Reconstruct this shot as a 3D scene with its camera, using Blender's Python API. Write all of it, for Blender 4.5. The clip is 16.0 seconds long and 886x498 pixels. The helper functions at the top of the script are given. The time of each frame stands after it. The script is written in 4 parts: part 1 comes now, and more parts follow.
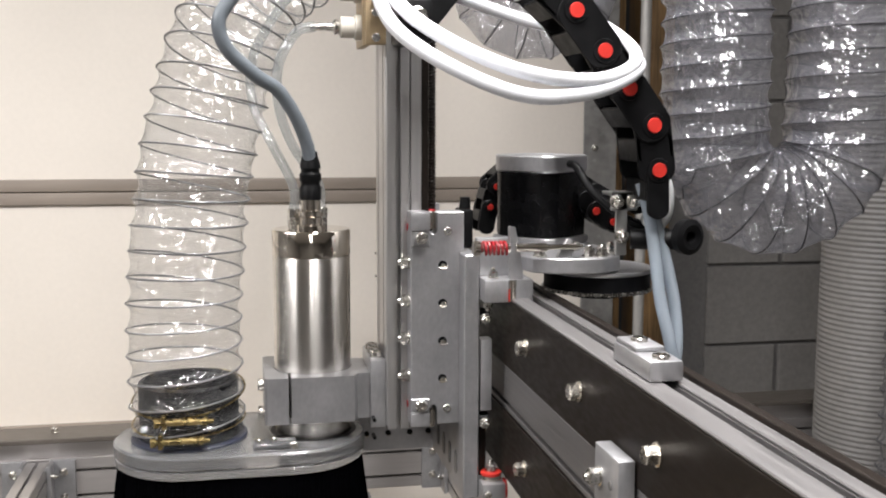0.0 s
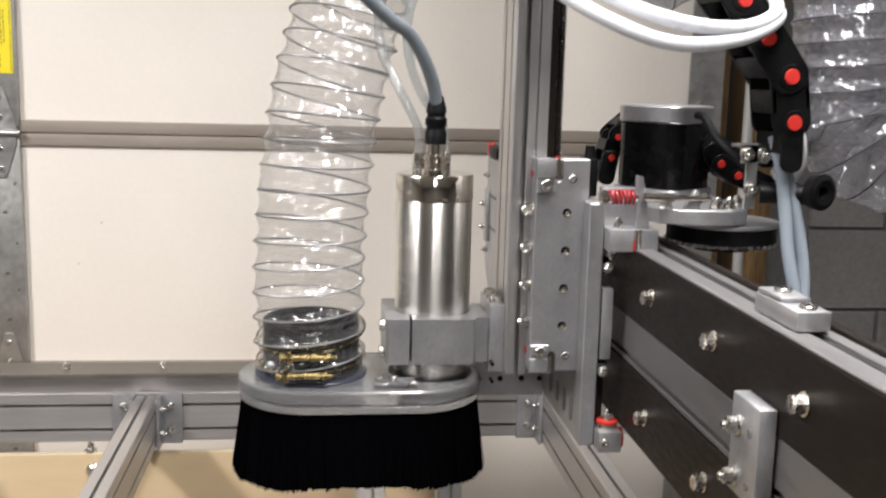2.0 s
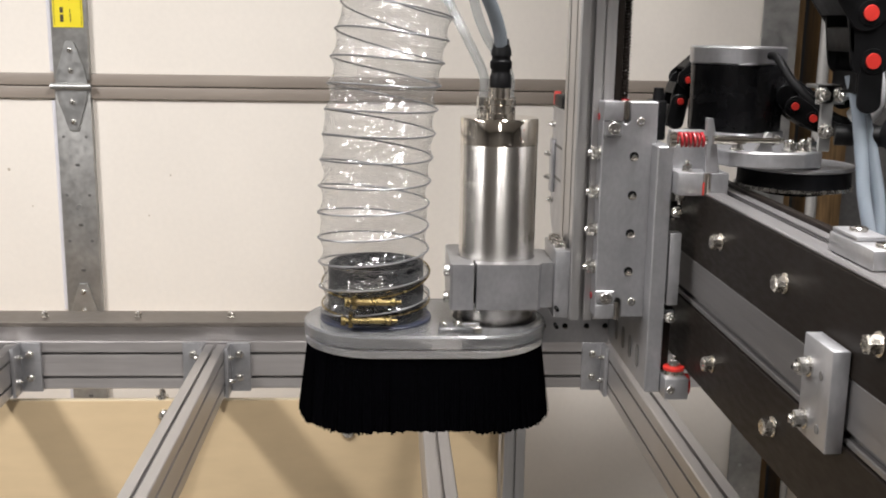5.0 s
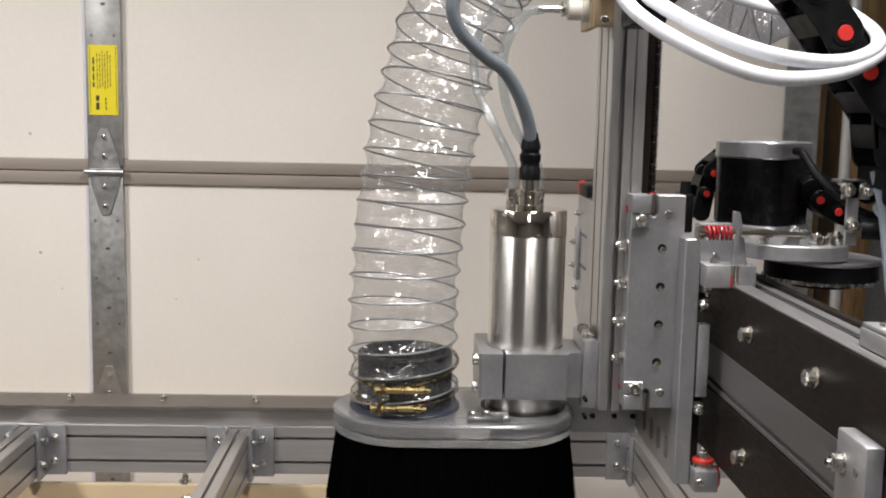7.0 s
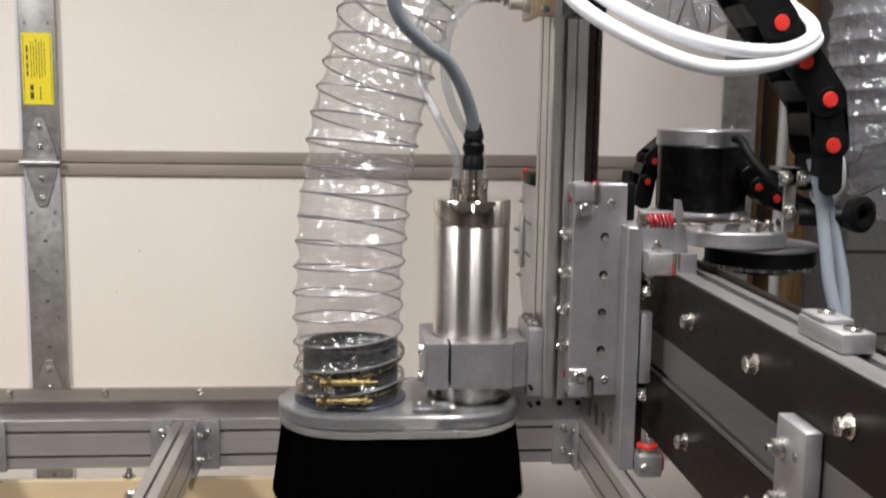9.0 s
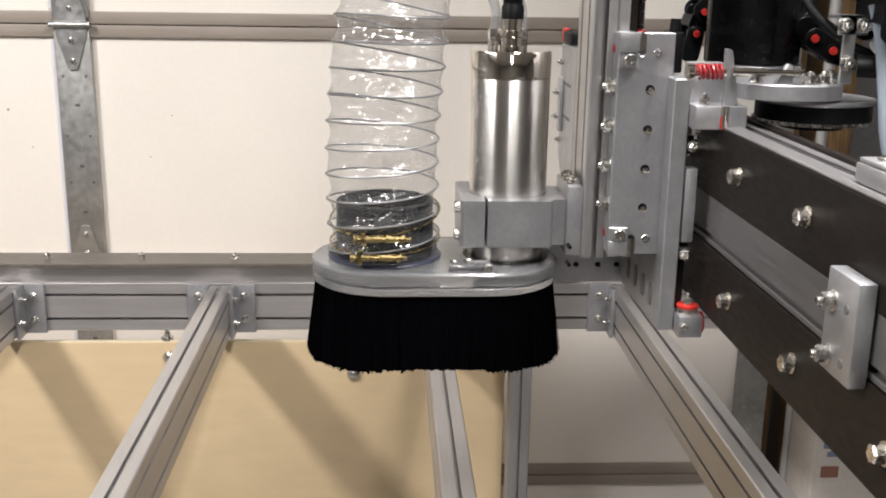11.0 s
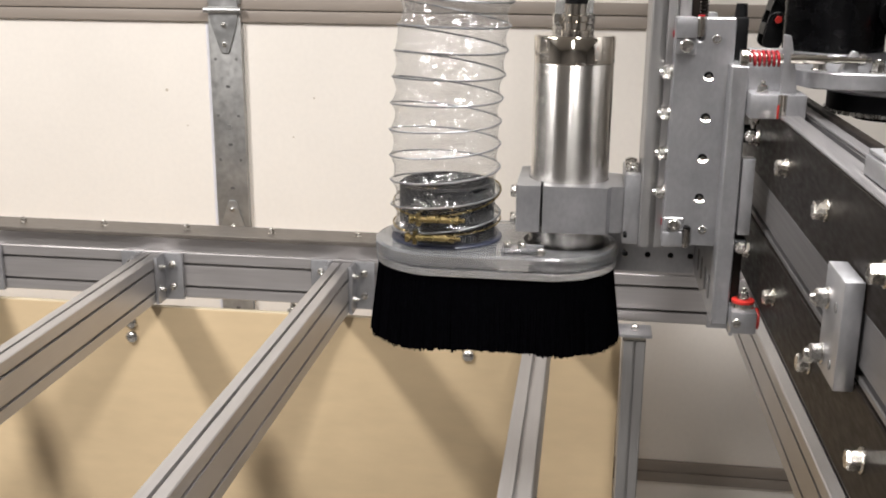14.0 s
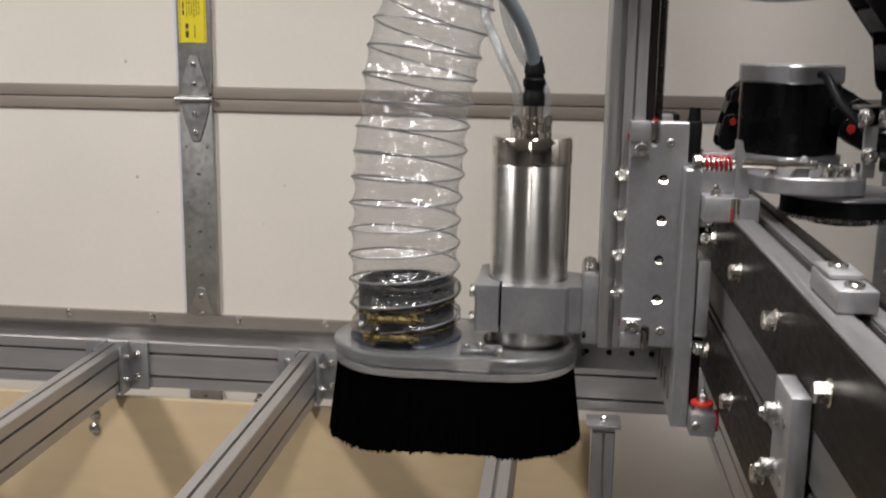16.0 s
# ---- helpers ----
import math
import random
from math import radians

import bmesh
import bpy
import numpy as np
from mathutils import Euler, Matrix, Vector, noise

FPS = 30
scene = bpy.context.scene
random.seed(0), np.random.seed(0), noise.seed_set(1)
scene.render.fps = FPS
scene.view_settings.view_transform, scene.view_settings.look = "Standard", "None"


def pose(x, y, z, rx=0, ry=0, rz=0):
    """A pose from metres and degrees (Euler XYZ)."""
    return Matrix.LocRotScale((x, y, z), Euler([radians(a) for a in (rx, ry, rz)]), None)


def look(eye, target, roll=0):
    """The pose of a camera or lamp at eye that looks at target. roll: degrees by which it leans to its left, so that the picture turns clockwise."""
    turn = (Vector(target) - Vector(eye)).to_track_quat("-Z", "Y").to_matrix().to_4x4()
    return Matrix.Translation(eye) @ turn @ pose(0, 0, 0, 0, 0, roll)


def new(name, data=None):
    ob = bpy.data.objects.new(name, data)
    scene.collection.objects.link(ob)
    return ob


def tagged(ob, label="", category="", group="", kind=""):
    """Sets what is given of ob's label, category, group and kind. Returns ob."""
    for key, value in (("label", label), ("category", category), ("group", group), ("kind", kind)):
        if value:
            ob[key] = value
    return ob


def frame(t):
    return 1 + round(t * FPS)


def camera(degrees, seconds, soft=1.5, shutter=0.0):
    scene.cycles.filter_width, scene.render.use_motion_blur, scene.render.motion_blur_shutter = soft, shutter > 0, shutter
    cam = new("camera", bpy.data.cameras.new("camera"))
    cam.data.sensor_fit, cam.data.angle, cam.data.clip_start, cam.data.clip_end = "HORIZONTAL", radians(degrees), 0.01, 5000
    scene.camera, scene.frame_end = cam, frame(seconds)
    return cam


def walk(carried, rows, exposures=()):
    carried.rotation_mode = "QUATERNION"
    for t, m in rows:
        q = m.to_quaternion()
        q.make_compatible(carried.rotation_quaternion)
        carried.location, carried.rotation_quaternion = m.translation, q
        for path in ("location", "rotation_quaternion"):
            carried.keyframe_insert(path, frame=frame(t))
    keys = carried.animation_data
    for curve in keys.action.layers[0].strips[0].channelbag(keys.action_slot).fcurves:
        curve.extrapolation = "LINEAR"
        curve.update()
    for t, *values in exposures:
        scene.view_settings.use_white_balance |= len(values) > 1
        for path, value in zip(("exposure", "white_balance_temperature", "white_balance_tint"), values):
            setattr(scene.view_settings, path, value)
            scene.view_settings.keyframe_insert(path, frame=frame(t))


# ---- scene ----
cam = camera(46.4, 16.0, 1.9, shutter=0.5)
PATH = [
    (0, (0.022, 0.017, 1.435), (0.399, 1.965, 1.186), 0.2),
    (0.5, (0.01, 0.022, 1.441), (0.416, 1.966, 1.204), 0.5),
    (1, (-0.012, 0.012, 1.441), (0.275, 1.977, 1.197), 0.4),
    (1.5, (-0.011, 0.018, 1.432), (0.259, 1.982, 1.167), 0.6),
    (2, (-0.025, 0.017, 1.424), (0.205, 1.975, 1.091), 1.5),
    (2.5, (-0.027, 0.021, 1.41), (0.142, 1.973, 1.01), 1.4),
    (3, (-0.028, 0.02, 1.411), (0.137, 1.965, 0.974), 0.9),
    (3.5, (-0.023, 0.025, 1.406), (0.111, 1.974, 0.979), 1.2),
    (5.8, (-0.027, 0.018, 1.411), (0.059, 1.977, 1.014), 0.8),
    (6, (-0.03, 0.018, 1.411), (0.044, 1.984, 1.048), 0.9),
    (6.5, (-0.033, 0.012, 1.421), (0.03, 1.989, 1.128), 0.9),
    (7, (-0.035, 0.008, 1.418), (0.031, 1.99, 1.161), 1.2),
    (7.5, (-0.033, 0.007, 1.424), (0.062, 1.993, 1.208), 1.3),
    (8, (-0.039, -0.001, 1.433), (0.105, 1.984, 1.236), 1.4),
    (8.5, (-0.043, 0.003, 1.428), (0.102, 1.984, 1.192), 1.5),
    (9, (-0.034, 0.011, 1.423), (0.138, 1.983, 1.14), 0.9),
    (9.5, (-0.04, 0.028, 1.395), (0.123, 1.971, 0.951), 0.9),
    (9.7, (-0.041, 0.032, 1.386), (0.093, 1.966, 0.894), 1.3),
    (11.8, (-0.007, 0.041, 1.401), (0.054, 1.971, 0.879), 0.0),
    (12, (0.014, 0.045, 1.396), (0.002, 1.975, 0.87), 0.4),
    (12.5, (0.075, 0.039, 1.396), (-0.114, 1.949, 0.835), 1.1),
    (13, (0.105, 0.037, 1.394), (-0.163, 1.931, 0.811), 0.5),
    (13.5, (0.102, 0.034, 1.395), (-0.151, 1.935, 0.828), 1.0),
    (14, (0.102, 0.027, 1.395), (-0.157, 1.935, 0.853), 0.5),
    (14.5, (0.107, 0.034, 1.391), (-0.128, 1.938, 0.825), 0.5),
    (15, (0.113, 0.041, 1.391), (-0.132, 1.947, 0.836), 0.7),
    (15.5, (0.118, 0.041, 1.398), (-0.127, 1.969, 0.923), 0.7),
    (16, (0.121, 0.039, 1.416), (-0.104, 1.986, 1.02), 0.8),
]
# the clip's camera dims and brightens its picture a little
EXPOSURE = [(0, 0.03), (2, 0.05), (3.5, 0.01), (6, -0.21), (6.5, -0.47), (7, -0.33), (8, -0.27), (9, -0.27), (9.5, 0.13), (12, 0.07), (14.5, 0.05), (15.5, -0.13), (16, -0.67)]
walk(cam, [(t, look(eye, target, roll)) for t, eye, target, roll in PATH], EXPOSURE)

# ---- world, lights, exposure ----
world = bpy.data.worlds.new("garage_air")
scene.world = world
world.use_nodes = True
world.node_tree.nodes["Background"].inputs[0].default_value = (0.9, 0.93, 1.0, 1)
world.node_tree.nodes["Background"].inputs[1].default_value = 0.02

FLOOR, CEIL = -0.30, 2.45


def tube_or_fill_lamp(x, y, watts, colour=(1.0, 0.972, 0.965), length=1.2):
    data = bpy.data.lights.new("tube_or_fill_light", "AREA")
    data.shape, data.size, data.size_y = "RECTANGLE", 0.24, length
    data.energy, data.color = watts, colour
    ob = new("tube_or_fill_light", data)
    ob.matrix_world = pose(x, y, CEIL - 0.09)
    return ob


tube_or_fill_lamp(-1.50, 0.55, 69)
tube_or_fill_lamp(0.30, 0.58, 54)
# unseen fill lamp behind the camera, added to brighten surfaces facing it
tube_or_fill_lamp(-0.10, -1.7, 15)


# ---- materials ----
def material(name, base, rough=0.5, metal=0.0, grain=0.06, scale=40.0, bump=0.0, stretch=(1, 1, 1), wear=0.05, wear_scale=3.0,
             transmission=0.0, coat=0.0, sheen_rough=0.08, spec=0.5):
    """Principled surface with fine grain and broad wear in colour and gloss, and a fine relief."""
    m = bpy.data.materials.new(name)
    m.use_nodes = True
    nt = m.node_tree
    b = nt.nodes["Principled BSDF"]
    co = nt.nodes.new("ShaderNodeTexCoord")
    mp = nt.nodes.new("ShaderNodeMapping")
    mp.inputs["Scale"].default_value = stretch
    nt.links.new(co.outputs["Object"], mp.inputs[0])
    fine = nt.nodes.new("ShaderNodeTexNoise")
    fine.inputs["Scale"].default_value, fine.inputs["Detail"].default_value = scale, 5
    broad = nt.nodes.new("ShaderNodeTexNoise")
    broad.inputs["Scale"].default_value, broad.inputs["Detail"].default_value = wear_scale, 3
    nt.links.new(mp.outputs[0], fine.inputs["Vector"])
    nt.links.new(co.outputs["Object"], broad.inputs["Vector"])
    mixes = []
    colour = None
    for src, amount in ((fine, grain), (broad, wear)):
        mix = nt.nodes.new("ShaderNodeMix")
        mix.data_type = "RGBA"
        mix.blend_type = "MULTIPLY"
        mix.inputs[0].default_value = 1.0
        ramp = nt.nodes.new("ShaderNodeMapRange")
        ramp.inputs[1].default_value, ramp.inputs[2].default_value = 0.3, 0.7
        ramp.inputs[3].default_value, ramp.inputs[4].default_value = 1 - amount * 1.6, 1 + amount * 0.5
        nt.links.new(src.outputs[0], ramp.inputs[0])
        if colour is None:
            mix.inputs[6].default_value = (*base, 1)
        else:
            nt.links.new(colour, mix.inputs[6])
        nt.links.new(ramp.outputs[0], mix.inputs[7])
        colour = mix.outputs[2]
    nt.links.new(colour, b.inputs["Base Color"])
    rr = nt.nodes.new("ShaderNodeMapRange")
    rr.inputs[1].default_value, rr.inputs[2].default_value = 0.3, 0.7
    rr.inputs[3].default_value, rr.inputs[4].default_value = max(0.02, rough - sheen_rough), min(1.0, rough + sheen_rough)
    nt.links.new(fine.outputs[0], rr.inputs[0])
    nt.links.new(rr.outputs[0], b.inputs["Roughness"])
    b.inputs["Metallic"].default_value = metal
    b.inputs["Specular IOR Level"].default_value = spec
    b.inputs["Transmission Weight"].default_value = transmission
    b.inputs["Coat Weight"].default_value = coat
    if bump:
        bp = nt.nodes.new("ShaderNodeBump")
        bp.inputs["Strength"].default_value, bp.inputs["Distance"].default_value = 1.0, bump
        nt.links.new(fine.outputs[0], bp.inputs["Height"])
        nt.links.new(bp.outputs[0], b.inputs["Normal"])
    return m


def film(name, tint, milk, rough, gloss=0.06, bump=0.0, milk_colour=(0.8, 0.82, 0.84)):
    """A thin clear skin: see-through, glossy by Fresnel, a little milky."""
    m = bpy.data.materials.new(name)
    m.use_nodes = True
    nt = m.node_tree
    nt.nodes.remove(nt.nodes["Principled BSDF"])
    out = nt.nodes["Material Output"]
    clear = nt.nodes.new("ShaderNodeBsdfTransparent")
    clear.inputs[0].default_value = (*tint, 1)
    white = nt.nodes.new("ShaderNodeBsdfTranslucent")
    white.inputs[0].default_value = (*milk_colour, 1)
    dif = nt.nodes.new("ShaderNodeBsdfDiffuse")
    dif.inputs[0].default_value = (*milk_colour, 1)
    both = nt.nodes.new("ShaderNodeMixShader")
    both.inputs[0].default_value = 0.5
    nt.links.new(white.outputs[0], both.inputs[1])
    nt.links.new(dif.outputs[0], both.inputs[2])
    mix1 = nt.nodes.new("ShaderNodeMixShader")
    mix1.inputs[0].default_value = milk
    nt.links.new(clear.outputs[0], mix1.inputs[1])
    nt.links.new(both.outputs[0], mix1.inputs[2])
    shine = nt.nodes.new("ShaderNodeBsdfGlossy")
    shine.inputs["Roughness"].default_value = rough
    fres = nt.nodes.new("ShaderNodeLayerWeight")
    fres.inputs[0].default_value = 0.5
    bend = nt.nodes.new("ShaderNodeMath")
    bend.operation, bend.inputs[1].default_value = "POWER", 4.0
    lift = nt.nodes.new("ShaderNodeMath")
    lift.operation, lift.inputs[1].default_value, lift.inputs[2].default_value = "MULTIPLY_ADD", 0.55, gloss
    nt.links.new(fres.outputs["Facing"], bend.inputs[0])
    nt.links.new(bend.outputs[0], lift.inputs[0])
    mix2 = nt.nodes.new("ShaderNodeMixShader")
    nt.links.new(lift.outputs[0], mix2.inputs[0])
    nt.links.new(mix1.outputs[0], mix2.inputs[1])
    nt.links.new(shine.outputs[0], mix2.inputs[2])
    nt.links.new(mix2.outputs[0], out.inputs[0])
    if bump:
        co = nt.nodes.new("ShaderNodeTexCoord")
        no = nt.nodes.new("ShaderNodeTexNoise")
        no.inputs["Scale"].default_value, no.inputs["Detail"].default_value = 46, 2.2
        bp = nt.nodes.new("ShaderNodeBump")
        bp.inputs["Strength"].default_value, bp.inputs["Distance"].default_value = 1.0, bump
        nt.links.new(co.outputs["Object"], no.inputs["Vector"])
        nt.links.new(no.outputs[0], bp.inputs["Height"])
        nt.links.new(bp.outputs[0], shine.inputs["Normal"])
    return m


M_ALU = material("anodised_aluminium", (0.495, 0.485, 0.478), 0.38, 0.82, 0.05, 300, 0.00006, (1, 1, 0.05), 0.06, 5)
M_ALU_Y = material("anodised_aluminium_rail", (0.56, 0.54, 0.53), 0.38, 0.82, 0.05, 300, 0.00006, (1, 0.03, 1), 0.06, 5)
M_ALU_X = material("anodised_aluminium_long", (0.60, 0.572, 0.562), 0.38, 0.82, 0.05, 300, 0.00006, (0.03, 1, 1), 0.06, 5)
# Gantry aluminium, its base colour darkened for the weaker light on that side
M_WEB = material("shaded_aluminium_web", (0.275, 0.265, 0.264), 0.42, 0.75, 0.05, 300, 0.00006, (1, 0.03, 1), 0.08, 5)
M_MILL = material("milled_aluminium", (0.475, 0.474, 0.486), 0.40, 0.8, 0.06, 260, 0.00004, (1, 1, 0.6), 0.12, 26, sheen_rough=0.06)
M_SLOT = material("dull_slot_aluminium", (0.20, 0.195, 0.19), 0.6, 0.6, 0.05, 120)
M_STRIP = material("dark_steel_strip", (0.0165, 0.0128, 0.0105), 0.42, 0.1, 0.10, 220, 0.00004, (1, 0.25, 1), 0.10, 6, spec=0.13)
# same steel as M_STRIP, colour lightened for the light on the rail's upward face
M_STRIP_LIT = material("lit_steel_strip", (0.17, 0.15, 0.13), 0.42, 0.5, 0.10, 220, 0.00004, (0.25, 1, 1), 0.10, 6)
M_STAIN = material("turned_stainless", (0.72, 0.695, 0.66), 0.26, 1.0, 0.03, 160, 0.0, (0.05, 0.05, 3), 0.0, 6, sheen_rough=0.01)
M_POLISH = material("polished_nickel", (0.72, 0.67, 0.60), 0.08, 1.0, 0.02, 60, 0.0, (1, 1, 1), 0.03, 4, sheen_rough=0.03)
for m, amount in ((M_STAIN, 0.9), (M_POLISH, 0.7)):
    b = m.node_tree.nodes["Principled BSDF"]
    turn = m.node_tree.nodes.new("ShaderNodeTangent")
    turn.direction_type, turn.axis = "RADIAL", "Z"
    m.node_tree.links.new(turn.outputs[0], b.inputs["Tangent"])
    b.inputs["Anisotropic"].default_value, b.inputs["Anisotropic Rotation"].default_value = amount, 0.25
M_ZINC = material("zinc_plated_bolt", (0.70, 0.68, 0.64), 0.24, 1.0, 0.08, 200, 0.00005)
M_BOLT = material("warm_steel_bolt", (0.82, 0.77, 0.69), 0.26, 1.0, 0.1, 200, 0.00005)
M_BLACK = material("black_plastic", (0.0045, 0.0045, 0.005), 0.45, 0.0, 0.2, 90, 0.0001, spec=0.16)
M_MOTOR = material("black_motor_enamel", (0.003, 0.003, 0.0035), 0.25, 0.0, 0.1, 80, 0.00003, spec=0.22)
M_RUBBER = material("black_rubber", (0.004, 0.004, 0.005), 0.45, 0.0, 0.2, 120, 0.0001, spec=0.15)
M_BRISTLE = material("black_bristle", (0.0015, 0.0015, 0.002), 0.9, 0.0, 0.3, 300, spec=0.0)
M_RED = material("red_plastic", (0.50, 0.028, 0.02), 0.4, 0.0, 0.08, 80)
M_REDSPRING = material("red_enamelled_spring", (0.36, 0.018, 0.025), 0.25, 0.0, 0.08, 120)
M_WHITE_TUBE = material("white_plastic_tube", (0.68, 0.69, 0.72), 0.32, 0.0, 0.03, 60)
M_CABLE = material("blue_grey_cable", (0.145, 0.165, 0.185), 0.42, 0.0, 0.06, 120, 0.00006)
M_DARKCABLE = material("dark_grey_cable", (0.10, 0.11, 0.12), 0.45, 0.0, 0.06, 120, 0.00006)
M_BRASS = material("gold_passivated_steel", (0.37, 0.285, 0.13), 0.26, 1.0, 0.1, 150)
M_TAN = material("tan_phenolic_plate", (0.40, 0.30, 0.18), 0.5, 0.0, 0.15, 60)
M_BEIGE = material("beige_plastic", (0.52, 0.49, 0.43), 0.45, 0.0, 0.05, 60)
M_ACRYL = material("clear_polycarbonate", (0.90, 0.92, 0.92), 0.08, 0.0, 0.0, 40, 0.0, transmission=0.92, wear=0.0, sheen_rough=0.02)
M_ACRYL_EDGE = material("frosted_polycarbonate", (0.80, 0.81, 0.83), 0.18, 0.0, 0.0, 60, 0.0, transmission=0.90, wear=0.0, sheen_rough=0.02)
M_DOOR = material("cream_painted_steel", (0.82, 0.765, 0.692), 0.55, 0.0, 0.015, 90, 0.00008, (1, 1, 1), 0.035, 2.2)
M_PALE_LINE = material("pale_bluish_line", (0.80, 0.79, 0.83), 0.5, 0.0, 0.02, 60)
M_CHIP = material("paint_chip_brown", (0.55, 0.47, 0.37), 0.7)
M_TAUPE = material("taupe_painted_rail", (0.30, 0.255, 0.215), 0.5, 0.0, 0.05, 90, 0.0, (0.1, 1, 1), 0.07, 4)
M_GALV = material("galvanised_steel", (0.42, 0.415, 0.40), 0.46, 0.7, 0.12, 70, 0.0, (1, 1, 1), 0.14, 14)
M_GALV2 = material("bright_galvanised_steel", (0.50, 0.50, 0.49), 0.38, 0.85, 0.1, 60, 0.0, (1, 1, 1), 0.12, 20)
M_YELLOW = material("yellow_label_film", (0.85, 0.70, 0.02), 0.4, 0.0, 0.03, 40)
M_INK = material("black_print", (0.06, 0.05, 0.02), 0.6)
M_STUD = material("brown_stained_stud", (0.25, 0.15, 0.065), 0.55, 0.0, 0.35, 30, 0.0006, (6, 6, 0.35), 0.25, 5)
M_BLOCK = material("grey_painted_block", (0.23, 0.22, 0.21), 0.75, 0.0, 0.10, 90, 0.0009, (1, 1, 1), 0.08, 3)
M_MORTAR = material("grey_mortar", (0.17, 0.165, 0.16), 0.85, 0.0, 0.12, 120, 0.0008)
M_PLASTER = material("white_plaster", (0.74, 0.72, 0.68), 0.8, 0.0, 0.03, 60, 0.0004, (1, 1, 1), 0.05, 1.5)
M_CONCRETE = material("grey_concrete_floor", (0.30, 0.29, 0.275), 0.7, 0.0, 0.12, 50, 0.0006, (1, 1, 1), 0.2, 2)
M_PLY = material("birch_plywood", (0.655, 0.50, 0.305), 0.5, 0.0, 0.035, 14, 0.00005, (1.0, 1, 3), 0.07, 2.5)
M_PLYEDGE = material("plywood_edge", (0.70, 0.60, 0.42), 0.6, 0.0, 0.2, 200, 0.0, (0.02, 1, 1))
M_HOSE = film("clear_hose_film", (0.972, 0.975, 0.973), 0.062, 0.085, 0.125, 0.018)
M_HOSE_DARK = film("clear_grey_hose_film", (0.86, 0.865, 0.875), 0.25, 0.085, 0.14, 0.016, (0.40, 0.40, 0.45))
M_TUBE = film("clear_water_tube", (0.88, 0.90, 0.90), 0.22, 0.06, 0.16)
M_BLUETUBE = material("cloudy_blue_tube", (0.50, 0.57, 0.65), 0.2, 0.0, 0.0, 40, 0.0, transmission=0.55, wear=0.0, sheen_rough=0.02)
M_CLOUDY = material("cloudy_white_tube", (0.70, 0.71, 0.72), 0.4, 0.0, 0.05, 40, 0.0, transmission=0.3)
M_SEAL = material("dark_blue_seal", (0.03, 0.034, 0.055), 0.35, 0.0, 0.05, 60)
M_WIRE = material("steel_wire", (0.21, 0.21, 0.215), 0.45, 0.6, 0.05, 90)
M_WIRE_DARK = material("dark_steel_wire", (0.05, 0.05, 0.055), 0.5, 0.3, 0.05, 90)
M_DUCT = material("grey_ribbed_duct", (0.22, 0.212, 0.205), 0.5, 0.0, 0.08, 60)
M_CARTON = material("white_carton_board", (0.62, 0.57, 0.51), 0.65, 0.0, 0.05, 60, 0.0002, (1, 1, 1), 0.06, 5)
M_BLUEPRINT = material("blue_grey_print", (0.22, 0.25, 0.36), 0.6)
M_BROWNPRINT = material("red_brown_print", (0.30, 0.14, 0.10), 0.6)
M_CONDUIT = material("pale_conduit", (0.55, 0.54, 0.52), 0.4, 0.3, 0.05, 60)


# ---- building blocks ----
def thing(name, at, label, category, group="", kind=""):
    ob = new(name)
    ob.location = at
    ob.empty_display_size = 0.05
    return tagged(ob, label, category, group, kind)


def link(name, mesh, parent, m=None, label=""):
    """One mesh object under a thing or a part; m is its pose in the world."""
    ob = new(name, mesh)
    if parent is not None:
        ob.parent = parent
        if parent.type == "EMPTY":
            ob.matrix_parent_inverse = Matrix.Translation(-parent.location)
        else:
            ob.matrix_parent_inverse = (parent.matrix_parent_inverse @ parent.matrix_basis).inverted() if parent.parent is None else parent.matrix_basis.inverted()
    if m is not None:
        ob.matrix_basis = m
    if label:
        ob["label"] = label
    return ob


def to_mesh(name, bm, mat, smooth=False):
    bmesh.ops.recalc_face_normals(bm, faces=bm.faces)
    me = bpy.data.meshes.new(name)
    bm.to_mesh(me)
    bm.free()
    for mm in (mat if isinstance(mat, (list, tuple)) else (mat,)):
        me.materials.append(mm)
    if smooth:
        me.shade_smooth()
        me.set_sharp_from_angle(angle=radians(35))
    return me


def part(name, bm, mat, parent=None, label="", smooth=True):
    return link(name, to_mesh(name, bm, mat, smooth), parent, None, label)


def box(x0, x1, y0, y1, z0, z1, bevel=0.0015, bm=None, turn=None):
    """A box with broken edges, added to bm."""
    tmp = bmesh.new()
    bmesh.ops.create_cube(tmp, size=1)
    for v in tmp.verts:
        v.co = Vector(((v.co.x + 0.5) * (x1 - x0) + x0, (v.co.y + 0.5) * (y1 - y0) + y0, (v.co.z + 0.5) * (z1 - z0) + z0))
    if bevel:
        bmesh.ops.bevel(tmp, geom=list(tmp.edges), offset=bevel, segments=2 if bevel > 0.0008 else 1, affect="EDGES", profile=0.5)
    if turn is not None:
        bmesh.ops.transform(tmp, matrix=turn, verts=tmp.verts)
    return merge(tmp, bm)


def merge(tmp, bm):
    if bm is None:
        return tmp
    me = bpy.data.meshes.new("t")
    tmp.to_mesh(me)
    tmp.free()
    bm.from_mesh(me)
    bpy.data.meshes.remove(me)
    return bm


AX = {"x": Matrix.Rotation(radians(90), 4, "Y"), "-x": Matrix.Rotation(radians(-90), 4, "Y"), "y": Matrix.Rotation(radians(-90), 4, "X"),
      "-y": Matrix.Rotation(radians(90), 4, "X"), "z": Matrix.Identity(4), "-z": Matrix.Rotation(radians(180), 4, "X")}


